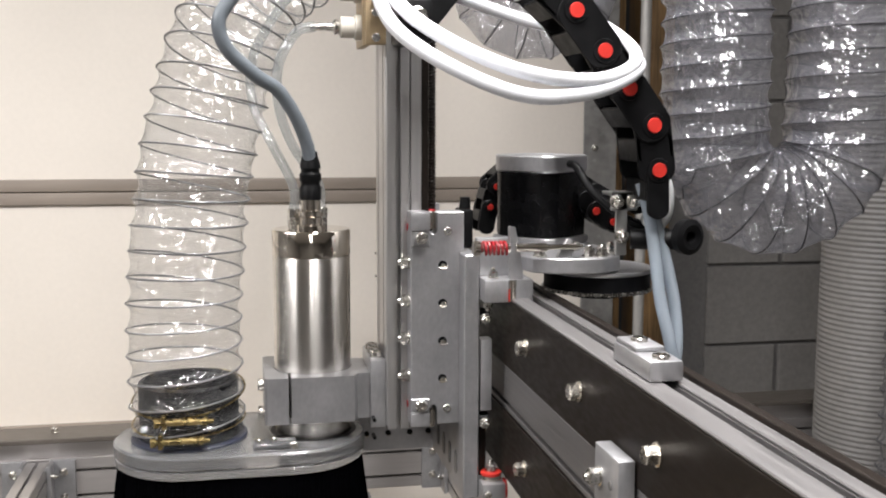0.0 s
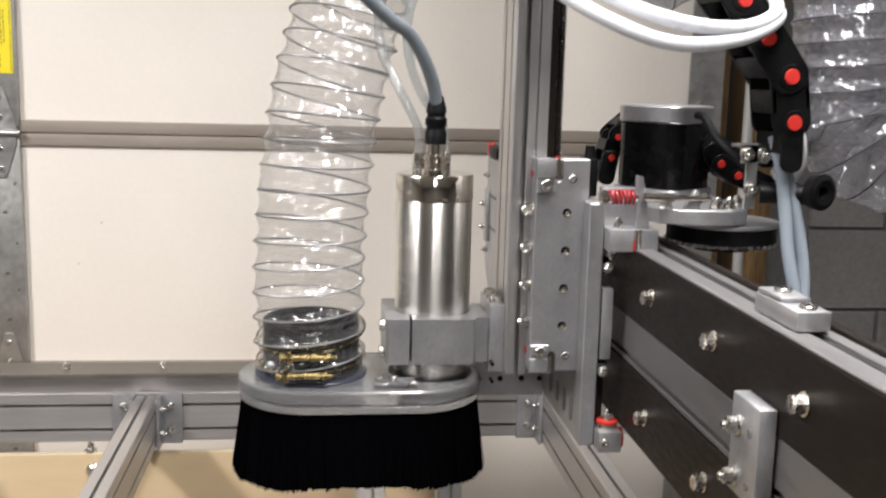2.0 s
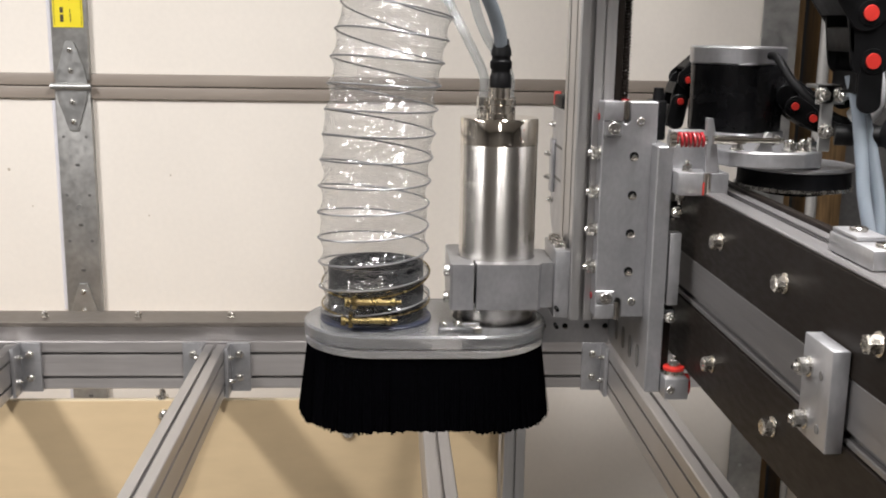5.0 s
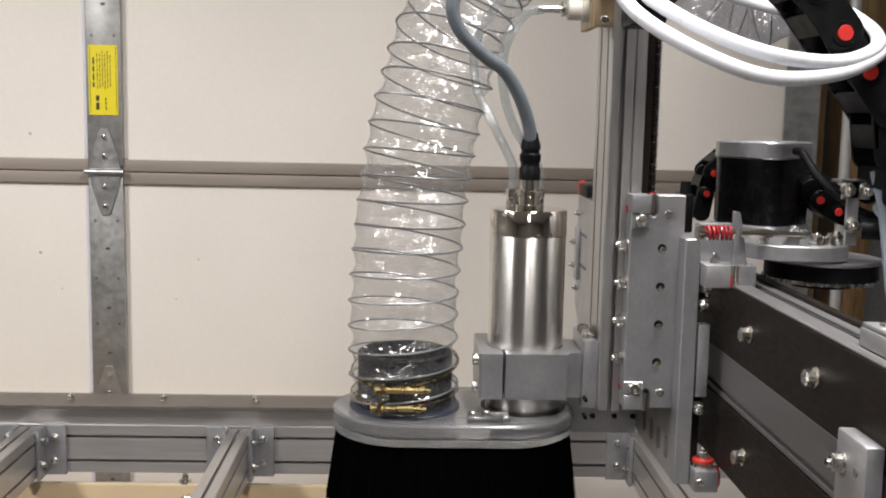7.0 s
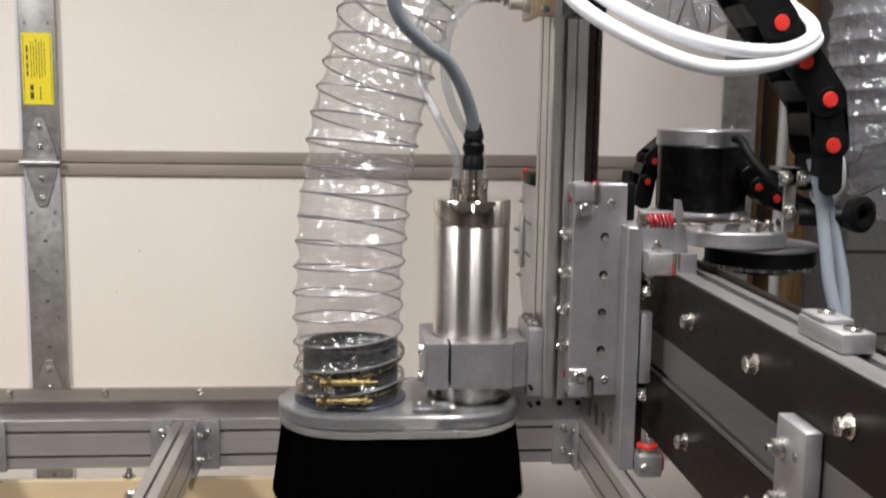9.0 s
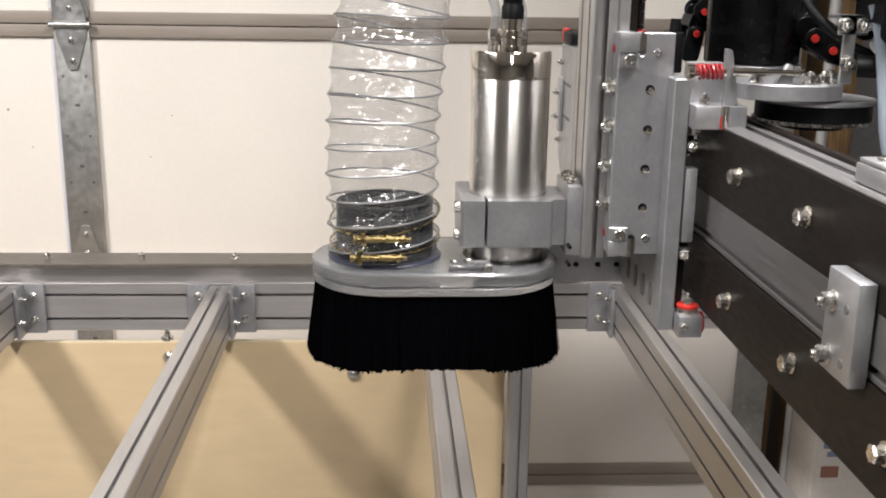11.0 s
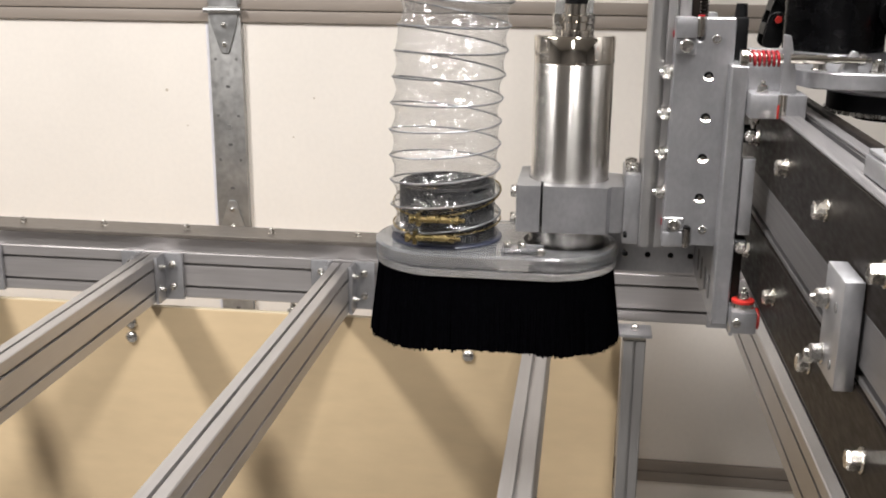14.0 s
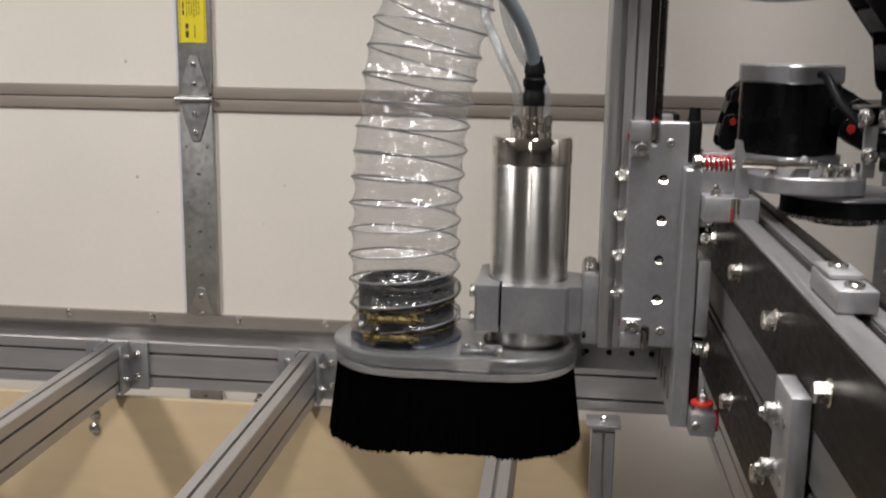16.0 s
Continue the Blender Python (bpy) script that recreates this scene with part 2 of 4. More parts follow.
def lathe(rings, at=(0, 0, 0), axis="z", n=32, bm=None, caps=True):
    """A turned body: rings of (height, radius) along an axis from a point."""
    tmp = bmesh.new()
    loops = []
    for h, r in rings:
        loops.append([tmp.verts.new((r * math.cos(2 * math.pi * i / n), r * math.sin(2 * math.pi * i / n), h)) for i in range(n)])
    for a, b in zip(loops, loops[1:]):
        for i in range(n):
            tmp.faces.new((a[i], a[(i + 1) % n], b[(i + 1) % n], b[i]))
    if caps:
        tmp.faces.new(list(reversed(loops[0])))
        tmp.faces.new(loops[-1])
    turn = AX[axis] if isinstance(axis, str) else axis
    bmesh.ops.transform(tmp, matrix=Matrix.Translation(at) @ turn, verts=tmp.verts)
    return merge(tmp, bm)


def prism(outline, depth, place, bevel=0.0, bm=None):
    """An outline in (u, v) drawn out along w by depth; place maps u, v, w to the world."""
    tmp = bmesh.new()
    a = [tmp.verts.new((u, v, 0)) for u, v in outline]
    b = [tmp.verts.new((u, v, depth)) for u, v in outline]
    tmp.faces.new(list(reversed(a)))
    tmp.faces.new(b)
    n = len(outline)
    for i in range(n):
        tmp.faces.new((a[i], a[(i + 1) % n], b[(i + 1) % n], b[i]))
    bmesh.ops.recalc_face_normals(tmp, faces=tmp.faces)
    if bevel:
        bmesh.ops.bevel(tmp, geom=[e for e in tmp.edges if e.calc_face_angle(0) > 0.6], offset=bevel, segments=1, affect="EDGES")
    bmesh.ops.transform(tmp, matrix=place, verts=tmp.verts)
    return merge(tmp, bm)


def frame_of(origin, u, v, w):
    m = Matrix.Identity(4)
    for i, c in enumerate((u, v, w)):
        m.col[i][:3] = Vector(c)
    m.col[3][:3] = Vector(origin)
    return m


def slotted(width, height, across=(1, 2), edge=0.0015):
    """The outline of a T-slot extrusion, its slots in across = (on the width's sides, on the height's sides)."""
    def side(length, count):
        pts = []
        step = length / count
        for k in range(count):
            c = step * (k + 0.5)
            pts += [(c - 0.0027, 0), (c - 0.0027, 0.0045), (c - 0.010, 0.0045), (c - 0.006, 0.011), (c + 0.006, 0.011), (c + 0.010, 0.0045), (c + 0.0027, 0.0045), (c + 0.0027, 0)]
        return [(edge, 0)] + pts + [(length - edge, 0)]
    out = [(u, v) for u, v in side(width, across[0])]
    out += [(width - v, u) for u, v in side(height, across[1])]
    out += [(width - u, height - v) for u, v in side(width, across[0])]
    out += [(v, height - u) for u, v in side(height, across[1])]
    return out


def smooth_path(points, step):
    """Evenly spaced points along a soft curve through the given ones."""
    p = [Vector(q) for q in points]
    p = [2 * p[0] - p[1]] + p + [2 * p[-1] - p[-2]]
    fine = []
    for i in range(1, len(p) - 2):
        for k in range(40):
            t = k / 40
            a, b, c, d = p[i - 1:i + 3]
            fine.append(0.5 * ((2 * b) + (c - a) * t + (2 * a - 5 * b + 4 * c - d) * t * t + (3 * b - a - 3 * c + d) * t ** 3))
    fine.append(p[-2])
    dist = [0.0]
    for a, b in zip(fine, fine[1:]):
        dist.append(dist[-1] + (b - a).length)
    n = max(2, int(dist[-1] / step))
    out, j = [], 0
    for i in range(n + 1):
        s = dist[-1] * i / n
        while j < len(dist) - 2 and dist[j + 1] < s:
            j += 1
        f = (s - dist[j]) / max(1e-9, dist[j + 1] - dist[j])
        out.append(fine[j].lerp(fine[j + 1], f))
    return out, dist[-1]


def frames_along(path):
    """A turning-free frame at each point of a path."""
    out = []
    tan = [(path[min(i + 1, len(path) - 1)] - path[max(i - 1, 0)]).normalized() for i in range(len(path))]
    side = tan[0].orthogonal().normalized()
    for t in tan:
        side = (side - t * side.dot(t)).normalized()
        out.append((side, t.cross(side)))
    return out


def tube(points, radius, n=14, step=0.006, bm=None, swell=None, closed_ends=True):
    """A round tube along a soft curve; swell(s, angle) changes its radius."""
    path, length = smooth_path(points, step)
    fr = frames_along(path)
    tmp = bmesh.new()
    loops = []
    for i, (p, (u, v)) in enumerate(zip(path, fr)):
        s = length * i / (len(path) - 1)
        ring = []
        for k in range(n):
            a = 2 * math.pi * k / n
            r = radius if swell is None else swell(s, a)
            ring.append(tmp.verts.new(p + (u * math.cos(a) + v * math.sin(a)) * r))
        loops.append(ring)
    for a, b in zip(loops, loops[1:]):
        for i in range(n):
            tmp.faces.new((a[i], a[(i + 1) % n], b[(i + 1) % n], b[i]))
    if closed_ends:
        tmp.faces.new(list(reversed(loops[0])))
        tmp.faces.new(loops[-1])
    return merge(tmp, bm)


def coil(points, radius, pitch, wire, start=0.0, sides=6, step=0.002, bm=None):
    """A wire wound along a soft curve."""
    path, length = smooth_path(points, step)
    fr = frames_along(path)
    turns = length / pitch
    pts = []
    per = 30
    for k in range(int(turns * per) + 1):
        s = k / per * pitch
        f = min(len(path) - 1.001, s / length * (len(path) - 1))
        i = int(f)
        p = path[i].lerp(path[i + 1], f - i)
        u, v = fr[i]
        a = 2 * math.pi * k / per + start
        pts.append(p + (u * math.cos(a) + v * math.sin(a)) * radius)
    tmp = bmesh.new()
    loops = []
    for i, p in enumerate(pts):
        t = (pts[min(i + 1, len(pts) - 1)] - pts[max(i - 1, 0)]).normalized()
        u = t.orthogonal().normalized() if i == 0 else (u - t * u.dot(t)).normalized()
        v = t.cross(u)
        loops.append([tmp.verts.new(p + (u * math.cos(2 * math.pi * k / sides) + v * math.sin(2 * math.pi * k / sides)) * wire) for k in range(sides)])
    for a, b in zip(loops, loops[1:]):
        for k in range(sides):
            tmp.faces.new((a[k], a[(k + 1) % sides], b[(k + 1) % sides], b[k]))
    return merge(tmp, bm)


def hex_bolt_mesh(name, size, mat, shank=0.0, washer=True):
    """A flanged hexagon head along +z from z = 0; size is its width across the flats."""
    bm = bmesh.new()
    h0 = 0.0
    if washer:
        lathe([(0, size * 0.68), (size * 0.12, size * 0.68), (size * 0.16, size * 0.58)], n=20, bm=bm)
        h0 = size * 0.15
    r = size * 0.577
    lathe([(h0, r), (h0 + size * 0.58, r), (h0 + size * 0.68, r * 0.84)], n=6, bm=bm)
    if shank:
        lathe([(h0 + size * 0.6, size * 0.3), (h0 + size * 0.68 + shank, size * 0.3), (h0 + size * 0.68 + shank + 0.0008, size * 0.24)], n=14, bm=bm)
    return to_mesh(name, bm, mat, True)


def cap_screw_mesh(name, radius, height, mat):
    """A socket-head screw along +z with its hexagon hole."""
    bm = bmesh.new()
    n = 18
    prof = [(0, radius), (height * 0.85, radius), (height, radius * 0.86), (height, radius * 0.52), (height * 0.4, radius * 0.5)]
    lathe(prof, n=n, bm=bm)
    return to_mesh(name, bm, mat, True)


BOLT_L = hex_bolt_mesh("flange_bolt", 0.0118, M_BOLT, 0.0)
BOLT_M = hex_bolt_mesh("hex_bolt", 0.0105, M_ZINC, 0.002)
BOLT_S = hex_bolt_mesh("small_bolt", 0.008, M_ZINC, 0.003)
SCREW = cap_screw_mesh("cap_screw", 0.0062, 0.006, M_ZINC)
SCREW_S = cap_screw_mesh("small_screw", 0.0042, 0.004, M_ZINC)


def fix(name, mesh, parent, at, axis, spin=0.0):
    return link(name, mesh, parent, Matrix.Translation(at) @ AX[axis] @ Matrix.Rotation(radians(spin), 4, "Z"))


def tapped_hole(parent, x, y, z, r):
    """A threaded hole seen end on: flat dark disc as the bore, tilted bright sliver as the glint on its lower lip."""
    part("tapped_hole", lathe([(0, r), (0.0005, r)], (x, y, z), "-y", 16), M_BLACK, parent, "dark threaded hole")
    out = [(r * math.cos(a), r * math.sin(a)) for a in [radians(200 + 14 * k) for k in range(11)]]
    back = [(0.98 * r * math.cos(a), 0.62 * r * math.sin(a)) for a in [radians(340 - 14 * k) for k in range(11)]]
    part("lip_glint", prism(out + back, 0.0004, frame_of((x, y - 0.0024, z - 0.0002), (1, 0, 0), (0, 0.60, 0.80), (0, -0.80, 0.60))), M_POLISH, parent, "bright sliver for the glint on the lower lip", smooth=False)


# ---- the room ----
def slab(name, mat, *dims, label="", category="", bevel=0.0):
    ob = part(name, box(*dims, bevel=bevel), mat, None, smooth=False)
    return tagged(ob, label, category, kind="structure")


slab("floor", M_CONCRETE, -3.2, 3.2, -3.2, 2.9, FLOOR - 0.1, FLOOR, label="grey concrete garage floor", category="floor")
slab("ceiling", M_PLASTER, -3.2, 3.2, -3.2, 2.9, CEIL, CEIL + 0.1, label="white plastered garage ceiling", category="ceiling")
# walls out of view, added in dark grey block to dim the reflections
slab("wall_west", M_BLOCK, -3.2, -3.05, -3.2, 2.9, FLOOR, CEIL, label="unseen grey left wall that dims reflections", category="wall")
slab("wall_east", M_BLOCK, 3.05, 3.2, -3.2, 2.9, FLOOR, CEIL, label="unseen grey right wall that dims reflections", category="wall")
slab("wall_south", M_BLOCK, -3.05, 3.05, -3.2, -3.05, FLOOR, CEIL, label="unseen grey rear wall that dims reflections", category="wall")
slab("wall_lintel", M_PLASTER, -3.05, 0.948, 2.42, 2.56, 1.93, CEIL, label="white wall above the garage door", category="wall")

WALL_Y = 2.40
wall = slab("wall_north", M_MORTAR, 0.95, 3.05, WALL_Y + 0.004, WALL_Y + 0.20, FLOOR, CEIL, label="grey painted concrete block wall beside the garage door", category="wall")
block_mesh = to_mesh("block", box(-0.1985, 0.1985, -0.006, 0.02, -0.0975, 0.0975, 0.003), M_BLOCK)
half_mesh = to_mesh("block", box(-0.0955, 0.0955, -0.006, 0.02, -0.0975, 0.0975, 0.003), M_BLOCK)
Z_JOINT = 0.871
for row in range(-5, 8):
    z = Z_JOINT + 0.1025 + row * 0.2035
    if z > CEIL or z < FLOOR + 0.05:
        continue
    for col in range(5):
        x = 1.353 - 0.2035 + 0.407 * col + (0.2035 if row % 2 == 0 else 0.0)
        if x - 0.1985 < 1.04:
            link("block", half_mesh, wall, pose(1.134 if row % 2 else 1.35 - 0.2, WALL_Y, z)) if x + 0.1985 > 1.2 and row % 2 == 0 else link("block", half_mesh, wall, pose(1.249, WALL_Y, z))
            continue
        link("block", block_mesh, wall, pose(x, WALL_Y, z))

# sectional garage door: cream panels between taupe rails, steel straps and hinges
DOOR_Y = 2.29
door = thing("door_1", (-0.7, DOOR_Y, FLOOR), "cream sectional garage door with taupe rails, closed", "garage door", kind="structure")
JOINTS = [0.2335, 0.757, 1.281, 1.805]
edges = [FLOOR] + JOINTS + [2.02]
for a, b in zip(edges, edges[1:]):
    bm = box(-2.6, 0.790, DOOR_Y, DOOR_Y + 0.045, a + 0.001, b - 0.001, 0.002)
    part("door_panel", bm, M_DOOR, door, smooth=False)
for z in JOINTS:
    for s in (-1, 1):
        zc = z + s * 0.0138
        bm = box(-2.6, 0.790, DOOR_Y - 0.010, DOOR_Y + 0.002, zc - 0.0128, zc + 0.0128, 0.0022)
        part("door_rail", bm, M_TAUPE, door, "taupe painted edge rail")
STRAP_X = -0.695


def door_strap(z0, z1):
    strap = part("strap", box(STRAP_X - 0.0375, STRAP_X + 0.0375, DOOR_Y - 0.018, DOOR_Y + 0.001, z0, z1, 0.003), M_GALV, door, "grey galvanised stile strap")
    for k, zz in enumerate((0.22, 0.35, 0.42, 0.55, 0.68, 0.8)):
        z = z0 + (z1 - z0) * zz
        for dx in (-0.024, 0.024) if k % 2 else (0.0, 0.004):
            part("hole", lathe([(0, 0.0032), (0.0012, 0.0032)], (STRAP_X + dx, DOOR_Y - 0.0175, z), "-y", 10), M_SLOT, strap)
    part("knockout", lathe([(0, 0.0062), (0.0014, 0.0058)], (STRAP_X, DOOR_Y - 0.0175, (z0 + z1) / 2), "-y", 16), M_GALV2, strap)
    return strap


for a, b in zip(edges, edges[1:]):
    door_strap(a + 0.012, b - 0.006)
for z in JOINTS:
    leaf = [(-0.034, 0.004), (0.034, 0.004), (0.03, 0.03), (0.012, 0.085), (0.008, 0.094), (-0.008, 0.094), (-0.012, 0.085), (-0.03, 0.03)]
    hinge = part("hinge", prism(leaf, 0.004, frame_of((STRAP_X, DOOR_Y - 0.0185, z), (1, 0, 0), (0, 0, 1), (0, -1, 0)), 0.0008), M_GALV2, door, "bright galvanised hinge leaf")
    part("hinge_leaf", prism([(u, -v) for u, v in leaf], 0.004, frame_of((STRAP_X, DOOR_Y - 0.0185, z), (1, 0, 0), (0, 0, 1), (0, -1, 0)), 0.0008), M_GALV2, hinge)
    part("hinge_barrel", lathe([(-0.042, 0.0068), (0.042, 0.0068)], (STRAP_X, DOOR_Y - 0.026, z), "x", 16), M_GALV2, hinge)
    for dz in (-0.075, -0.033, 0.033, 0.075):
        fix("hinge_screw", BOLT_S, hinge, (STRAP_X, DOOR_Y - 0.0225, z + dz), "-y", 20)

# thin pale bluish line on each panel, just left of the strap
for a, b in zip(edges, edges[1:]):
    part("pale_line", box(STRAP_X - 0.049, STRAP_X - 0.0385, DOOR_Y - 0.0016, DOOR_Y + 0.001, a + 0.03, b - 0.03, 0.0), M_PALE_LINE, door, "pale bluish line beside the strap", smooth=False)
for x, z, r in ((-0.845, 1.10, 0.0035), (-0.86, 1.36, 0.0035), (-0.80, 1.02, 0.002), (-0.55, 1.0, 0.002), (-0.50, 1.09, 0.0022)):
    part("paint_chip", lathe([(0, r), (0.0006, r * 0.7)], (x, DOOR_Y, z), "-y", 9), M_CHIP, door, "small dark paint chip")

# yellow warning label on the strap, its print too small to read
label = part("warning_label", box(STRAP_X - 0.031, STRAP_X + 0.031, DOOR_Y - 0.0198, DOOR_Y - 0.0186, 1.403, 1.551, 0.0), M_YELLOW, None, smooth=False)
tagged(label, "yellow warning label with small black print on the door strap", "label")
part("border", box(STRAP_X - 0.028, STRAP_X - 0.0272, DOOR_Y - 0.0202, DOOR_Y - 0.0199, 1.407, 1.547, 0.0), M_INK, label)
part("border", box(STRAP_X + 0.0272, STRAP_X + 0.028, DOOR_Y - 0.0202, DOOR_Y - 0.0199, 1.407, 1.547, 0.0), M_INK, label)
dashes = random.Random(3)


def print_row(name, x, w, z0, z1, unit):
    z = z0
    while z < z1 - unit * 0.4:
        z2 = min(z1, z + unit * dashes.uniform(0.6, 1.6))
        part(name, box(x, x + w, DOOR_Y - 0.0202, DOOR_Y - 0.0199, z, z2, 0.0), M_INK, label, smooth=False)
        z = z2 + unit * 0.35


print_row("heading_word", STRAP_X - 0.022, 0.0036, 1.462, 1.532, 0.012)
for k in range(6):
    print_row("print_word", STRAP_X - 0.013 + k * 0.0055, 0.0015, 1.458 + 0.003 * (k % 3), 1.538 - 0.006 * (k % 2), 0.007)
print_row("print_mark", STRAP_X - 0.016, 0.007, 1.414, 1.444, 0.010)
print_row("print_mark", STRAP_X + 0.004, 0.002, 1.414, 1.440, 0.005)

# door edge: perforated track angle, conduit and stud
track = thing("door_track", (0.82, 2.27, FLOOR), "grey perforated steel door track angle", "door track", kind="structure")
angle = part("angle", box(0.780, 0.858, 2.262, 2.266, FLOOR, 2.3, 0.0008, box(0.854, 0.858, 2.266, 2.36, FLOOR, 2.3, 0.0008)), M_GALV, track)
for k in range(26):
    z = 0.3 + 0.058 * k
    part("hole", lathe([(0, 0.0042), (0.001, 0.0042)], (0.806 + 0.014 * (k % 2), 2.2615, z), "-y", 10), M_GALV2, angle)
for z in (0.55, 0.95, 1.372, 1.75):
    fix("track_bolt", BOLT_M, track, (0.806, 2.262, z), "-y")
ob = part("conduit", tube([(0.912, 2.24, FLOOR), (0.912, 2.24, 1.0), (0.912, 2.24, 2.3)], 0.012, 16, 0.2), M_CONDUIT)
tagged(ob, "pale grey vertical conduit beside the door track", "conduit")
for x0, x1, y0 in ((0.860, 0.905, 2.345), (0.932, 1.012, 2.31)):
    ob = part("stud", box(x0, x1, y0, 2.399, FLOOR, CEIL, 0.003), M_STUD)
    tagged(ob, "brown stained timber door post against the wall", "timber post", kind="structure")


# ---- machine table ----
RAIL_Y = 1.878
rail = thing("table_rail", (-0.2, RAIL_Y + 0.02, 0.754), "long aluminium slotted rear rail of the machine table", "machine rail")
part("extrusion", prism(slotted(0.038, 0.092, (1, 2)), 3.4, frame_of((-2.0, RAIL_Y, 0.746), (0, 1, 0), (0, 0, 1), (1, 0, 0))), M_ALU_X, rail, smooth=False)
part("spacer_bar", box(-2.0, 1.4, RAIL_Y + 0.004, RAIL_Y + 0.036, 0.8385, 0.8705, 0.001), M_ALU_X, rail, smooth=False)
strip = part("guide_strip", box(-2.0, 1.4, RAIL_Y - 0.018, RAIL_Y + 0.058, 0.8710, 0.8800, 0.0015), M_STRIP_LIT, rail, "dark steel guide strip", smooth=False)
for k in range(-8, 8):
    fix("strip_bolt", BOLT_M, strip, (-0.487 + 0.1705 * k, RAIL_Y + 0.02, 0.8800), "z", 13 * k)

ply = part("back_panel", box(-2.0, 0.19, 1.885, 1.897, FLOOR, 0.720, 0.0008), M_PLY, None, smooth=False)
tagged(ply, "pale birch plywood panel under the machine table", "plywood panel")
part("top_edge", box(-2.0, 0.19, 1.8855, 1.8965, 0.7202, 0.7212, 0.0), M_PLYEDGE, ply)
for x, z in ((-0.782, 0.653), (-0.782, 0.684), (-0.443, 0.690), (-0.099, 0.655), (-1.12, 0.653)):
    part("carriage_bolt", lathe([(0, 0.0135), (0.002, 0.0132), (0.006, 0.010), (0.0085, 0.005), (0.009, 0.001)], (x, 1.885, z), "-y", 20), M_ZINC, ply)

post = thing("support_post", (0.212, 1.82, FLOOR), "aluminium slotted support post with a levelling bolt", "support post")
part("extrusion", prism(slotted(0.040, 0.040, (1, 1)), 0.735 - FLOOR, frame_of((0.190, 1.80, FLOOR), (1, 0, 0), (0, 1, 0), (0, 0, 1))), M_ALU, post, smooth=False)
part("spacer", box(0.192, 0.228, 1.802, 1.838, 0.7353, 0.7445, 0.002), M_BEIGE, post, "pale plastic spacer")
part("end_plate", box(0.180, 0.240, 1.792, 1.85, 0.7447, 0.7505, 0.001), M_MILL, post)
fix("levelling_bolt", BOLT_M, post, (0.210, 1.82, 0.7507), "z")

for bx in (-1.100, -0.7225, -0.341, 0.046, 0.404):
    beam = thing("cross_beam", (bx, 0.6, 0.759), "aluminium slotted cross beam of the machine table", "machine beam", "cross beams of the table")
    part("extrusion", prism(slotted(0.038, 0.0895, (1, 2)), 2.0, frame_of((bx - 0.019, -0.135, 0.7470), (1, 0, 0), (0, 0, 1), (0, 1, 0)).copy()), M_ALU_Y, beam, smooth=False)
    for s in (-1, 1):
        bm = box(*sorted((bx + s * 0.0195, bx + s * 0.062)), RAIL_Y - 0.0085, RAIL_Y - 0.0005, 0.744, 0.838, 0.0012)
        box(*sorted((bx + s * 0.0195, bx + s * 0.0265)), RAIL_Y - 0.045, RAIL_Y - 0.0085, 0.744, 0.838, 0.0012, bm)
        br = part("corner_bracket", bm, M_MILL, beam, "milled aluminium corner bracket")
        for dz in (0.026, 0.071):
            fix("bracket_bolt", BOLT_M, br, (bx + s * 0.0425, RAIL_Y - 0.0085, 0.745 + dz), "-y", 17)
            fix("bracket_bolt", BOLT_S, br, (bx + s * 0.0265, RAIL_Y - 0.030, 0.745 + dz), "x" if s > 0 else "-x", 17)
for x in (-0.449,):
    f = thing("levelling_screw", (x, RAIL_Y + 0.019, 0.7215), "small zinc levelling screw under the rear rail", "levelling screw")
    part("pad", lathe([(0, 0.012), (0.004, 0.012), (0.006, 0.008)], (x, RAIL_Y + 0.019, 0.7215), "z", 18), M_ZINC, f)
    fix("nut", BOLT_M, f, (x, RAIL_Y + 0.019, 0.7275), "z")
    part("thread", lathe([(0, 0.004), (0.024, 0.004)], (x, RAIL_Y + 0.019, 0.722), "z", 12), M_ZINC, f)


# ---- gantry ----
GX = 0.272
gantry = thing("gantry_beam", (GX + 0.025, 0.7, 1.085), "aluminium gantry beam with dark steel guide strips", "gantry")
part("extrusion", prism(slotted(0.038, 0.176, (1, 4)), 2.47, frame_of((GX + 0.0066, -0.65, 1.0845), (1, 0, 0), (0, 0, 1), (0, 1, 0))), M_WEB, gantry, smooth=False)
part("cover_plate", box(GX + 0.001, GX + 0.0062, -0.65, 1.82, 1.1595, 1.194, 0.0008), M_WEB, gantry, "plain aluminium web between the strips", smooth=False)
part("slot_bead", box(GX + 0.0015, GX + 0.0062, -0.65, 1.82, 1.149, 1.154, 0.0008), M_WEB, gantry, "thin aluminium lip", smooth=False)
for z0, z1, zb in ((1.1945, 1.2615, 1.2285), (1.0815, 1.1480, 1.1150)):
    st = part("guide_strip", box(GX, GX + 0.0062, -0.65, 1.82, z0, z1, 0.001), M_STRIP, gantry, "dark steel guide strip", smooth=False)
    for k in range(-6, 11):
        fix("strip_bolt", BOLT_L, st, (GX - 0.0002, 0.907 - 0.1524 * k, zb), "-x", 23 * k)
part("outer_strip", box(GX + 0.0450, GX + 0.0530, -0.65, 1.82, 1.190, 1.2635, 0.001), M_STRIP, gantry, "dark steel guide strip", smooth=False)
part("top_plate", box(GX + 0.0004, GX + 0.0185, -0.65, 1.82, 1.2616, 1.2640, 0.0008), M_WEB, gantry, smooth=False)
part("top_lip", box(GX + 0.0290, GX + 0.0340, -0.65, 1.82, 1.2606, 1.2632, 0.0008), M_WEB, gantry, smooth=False)

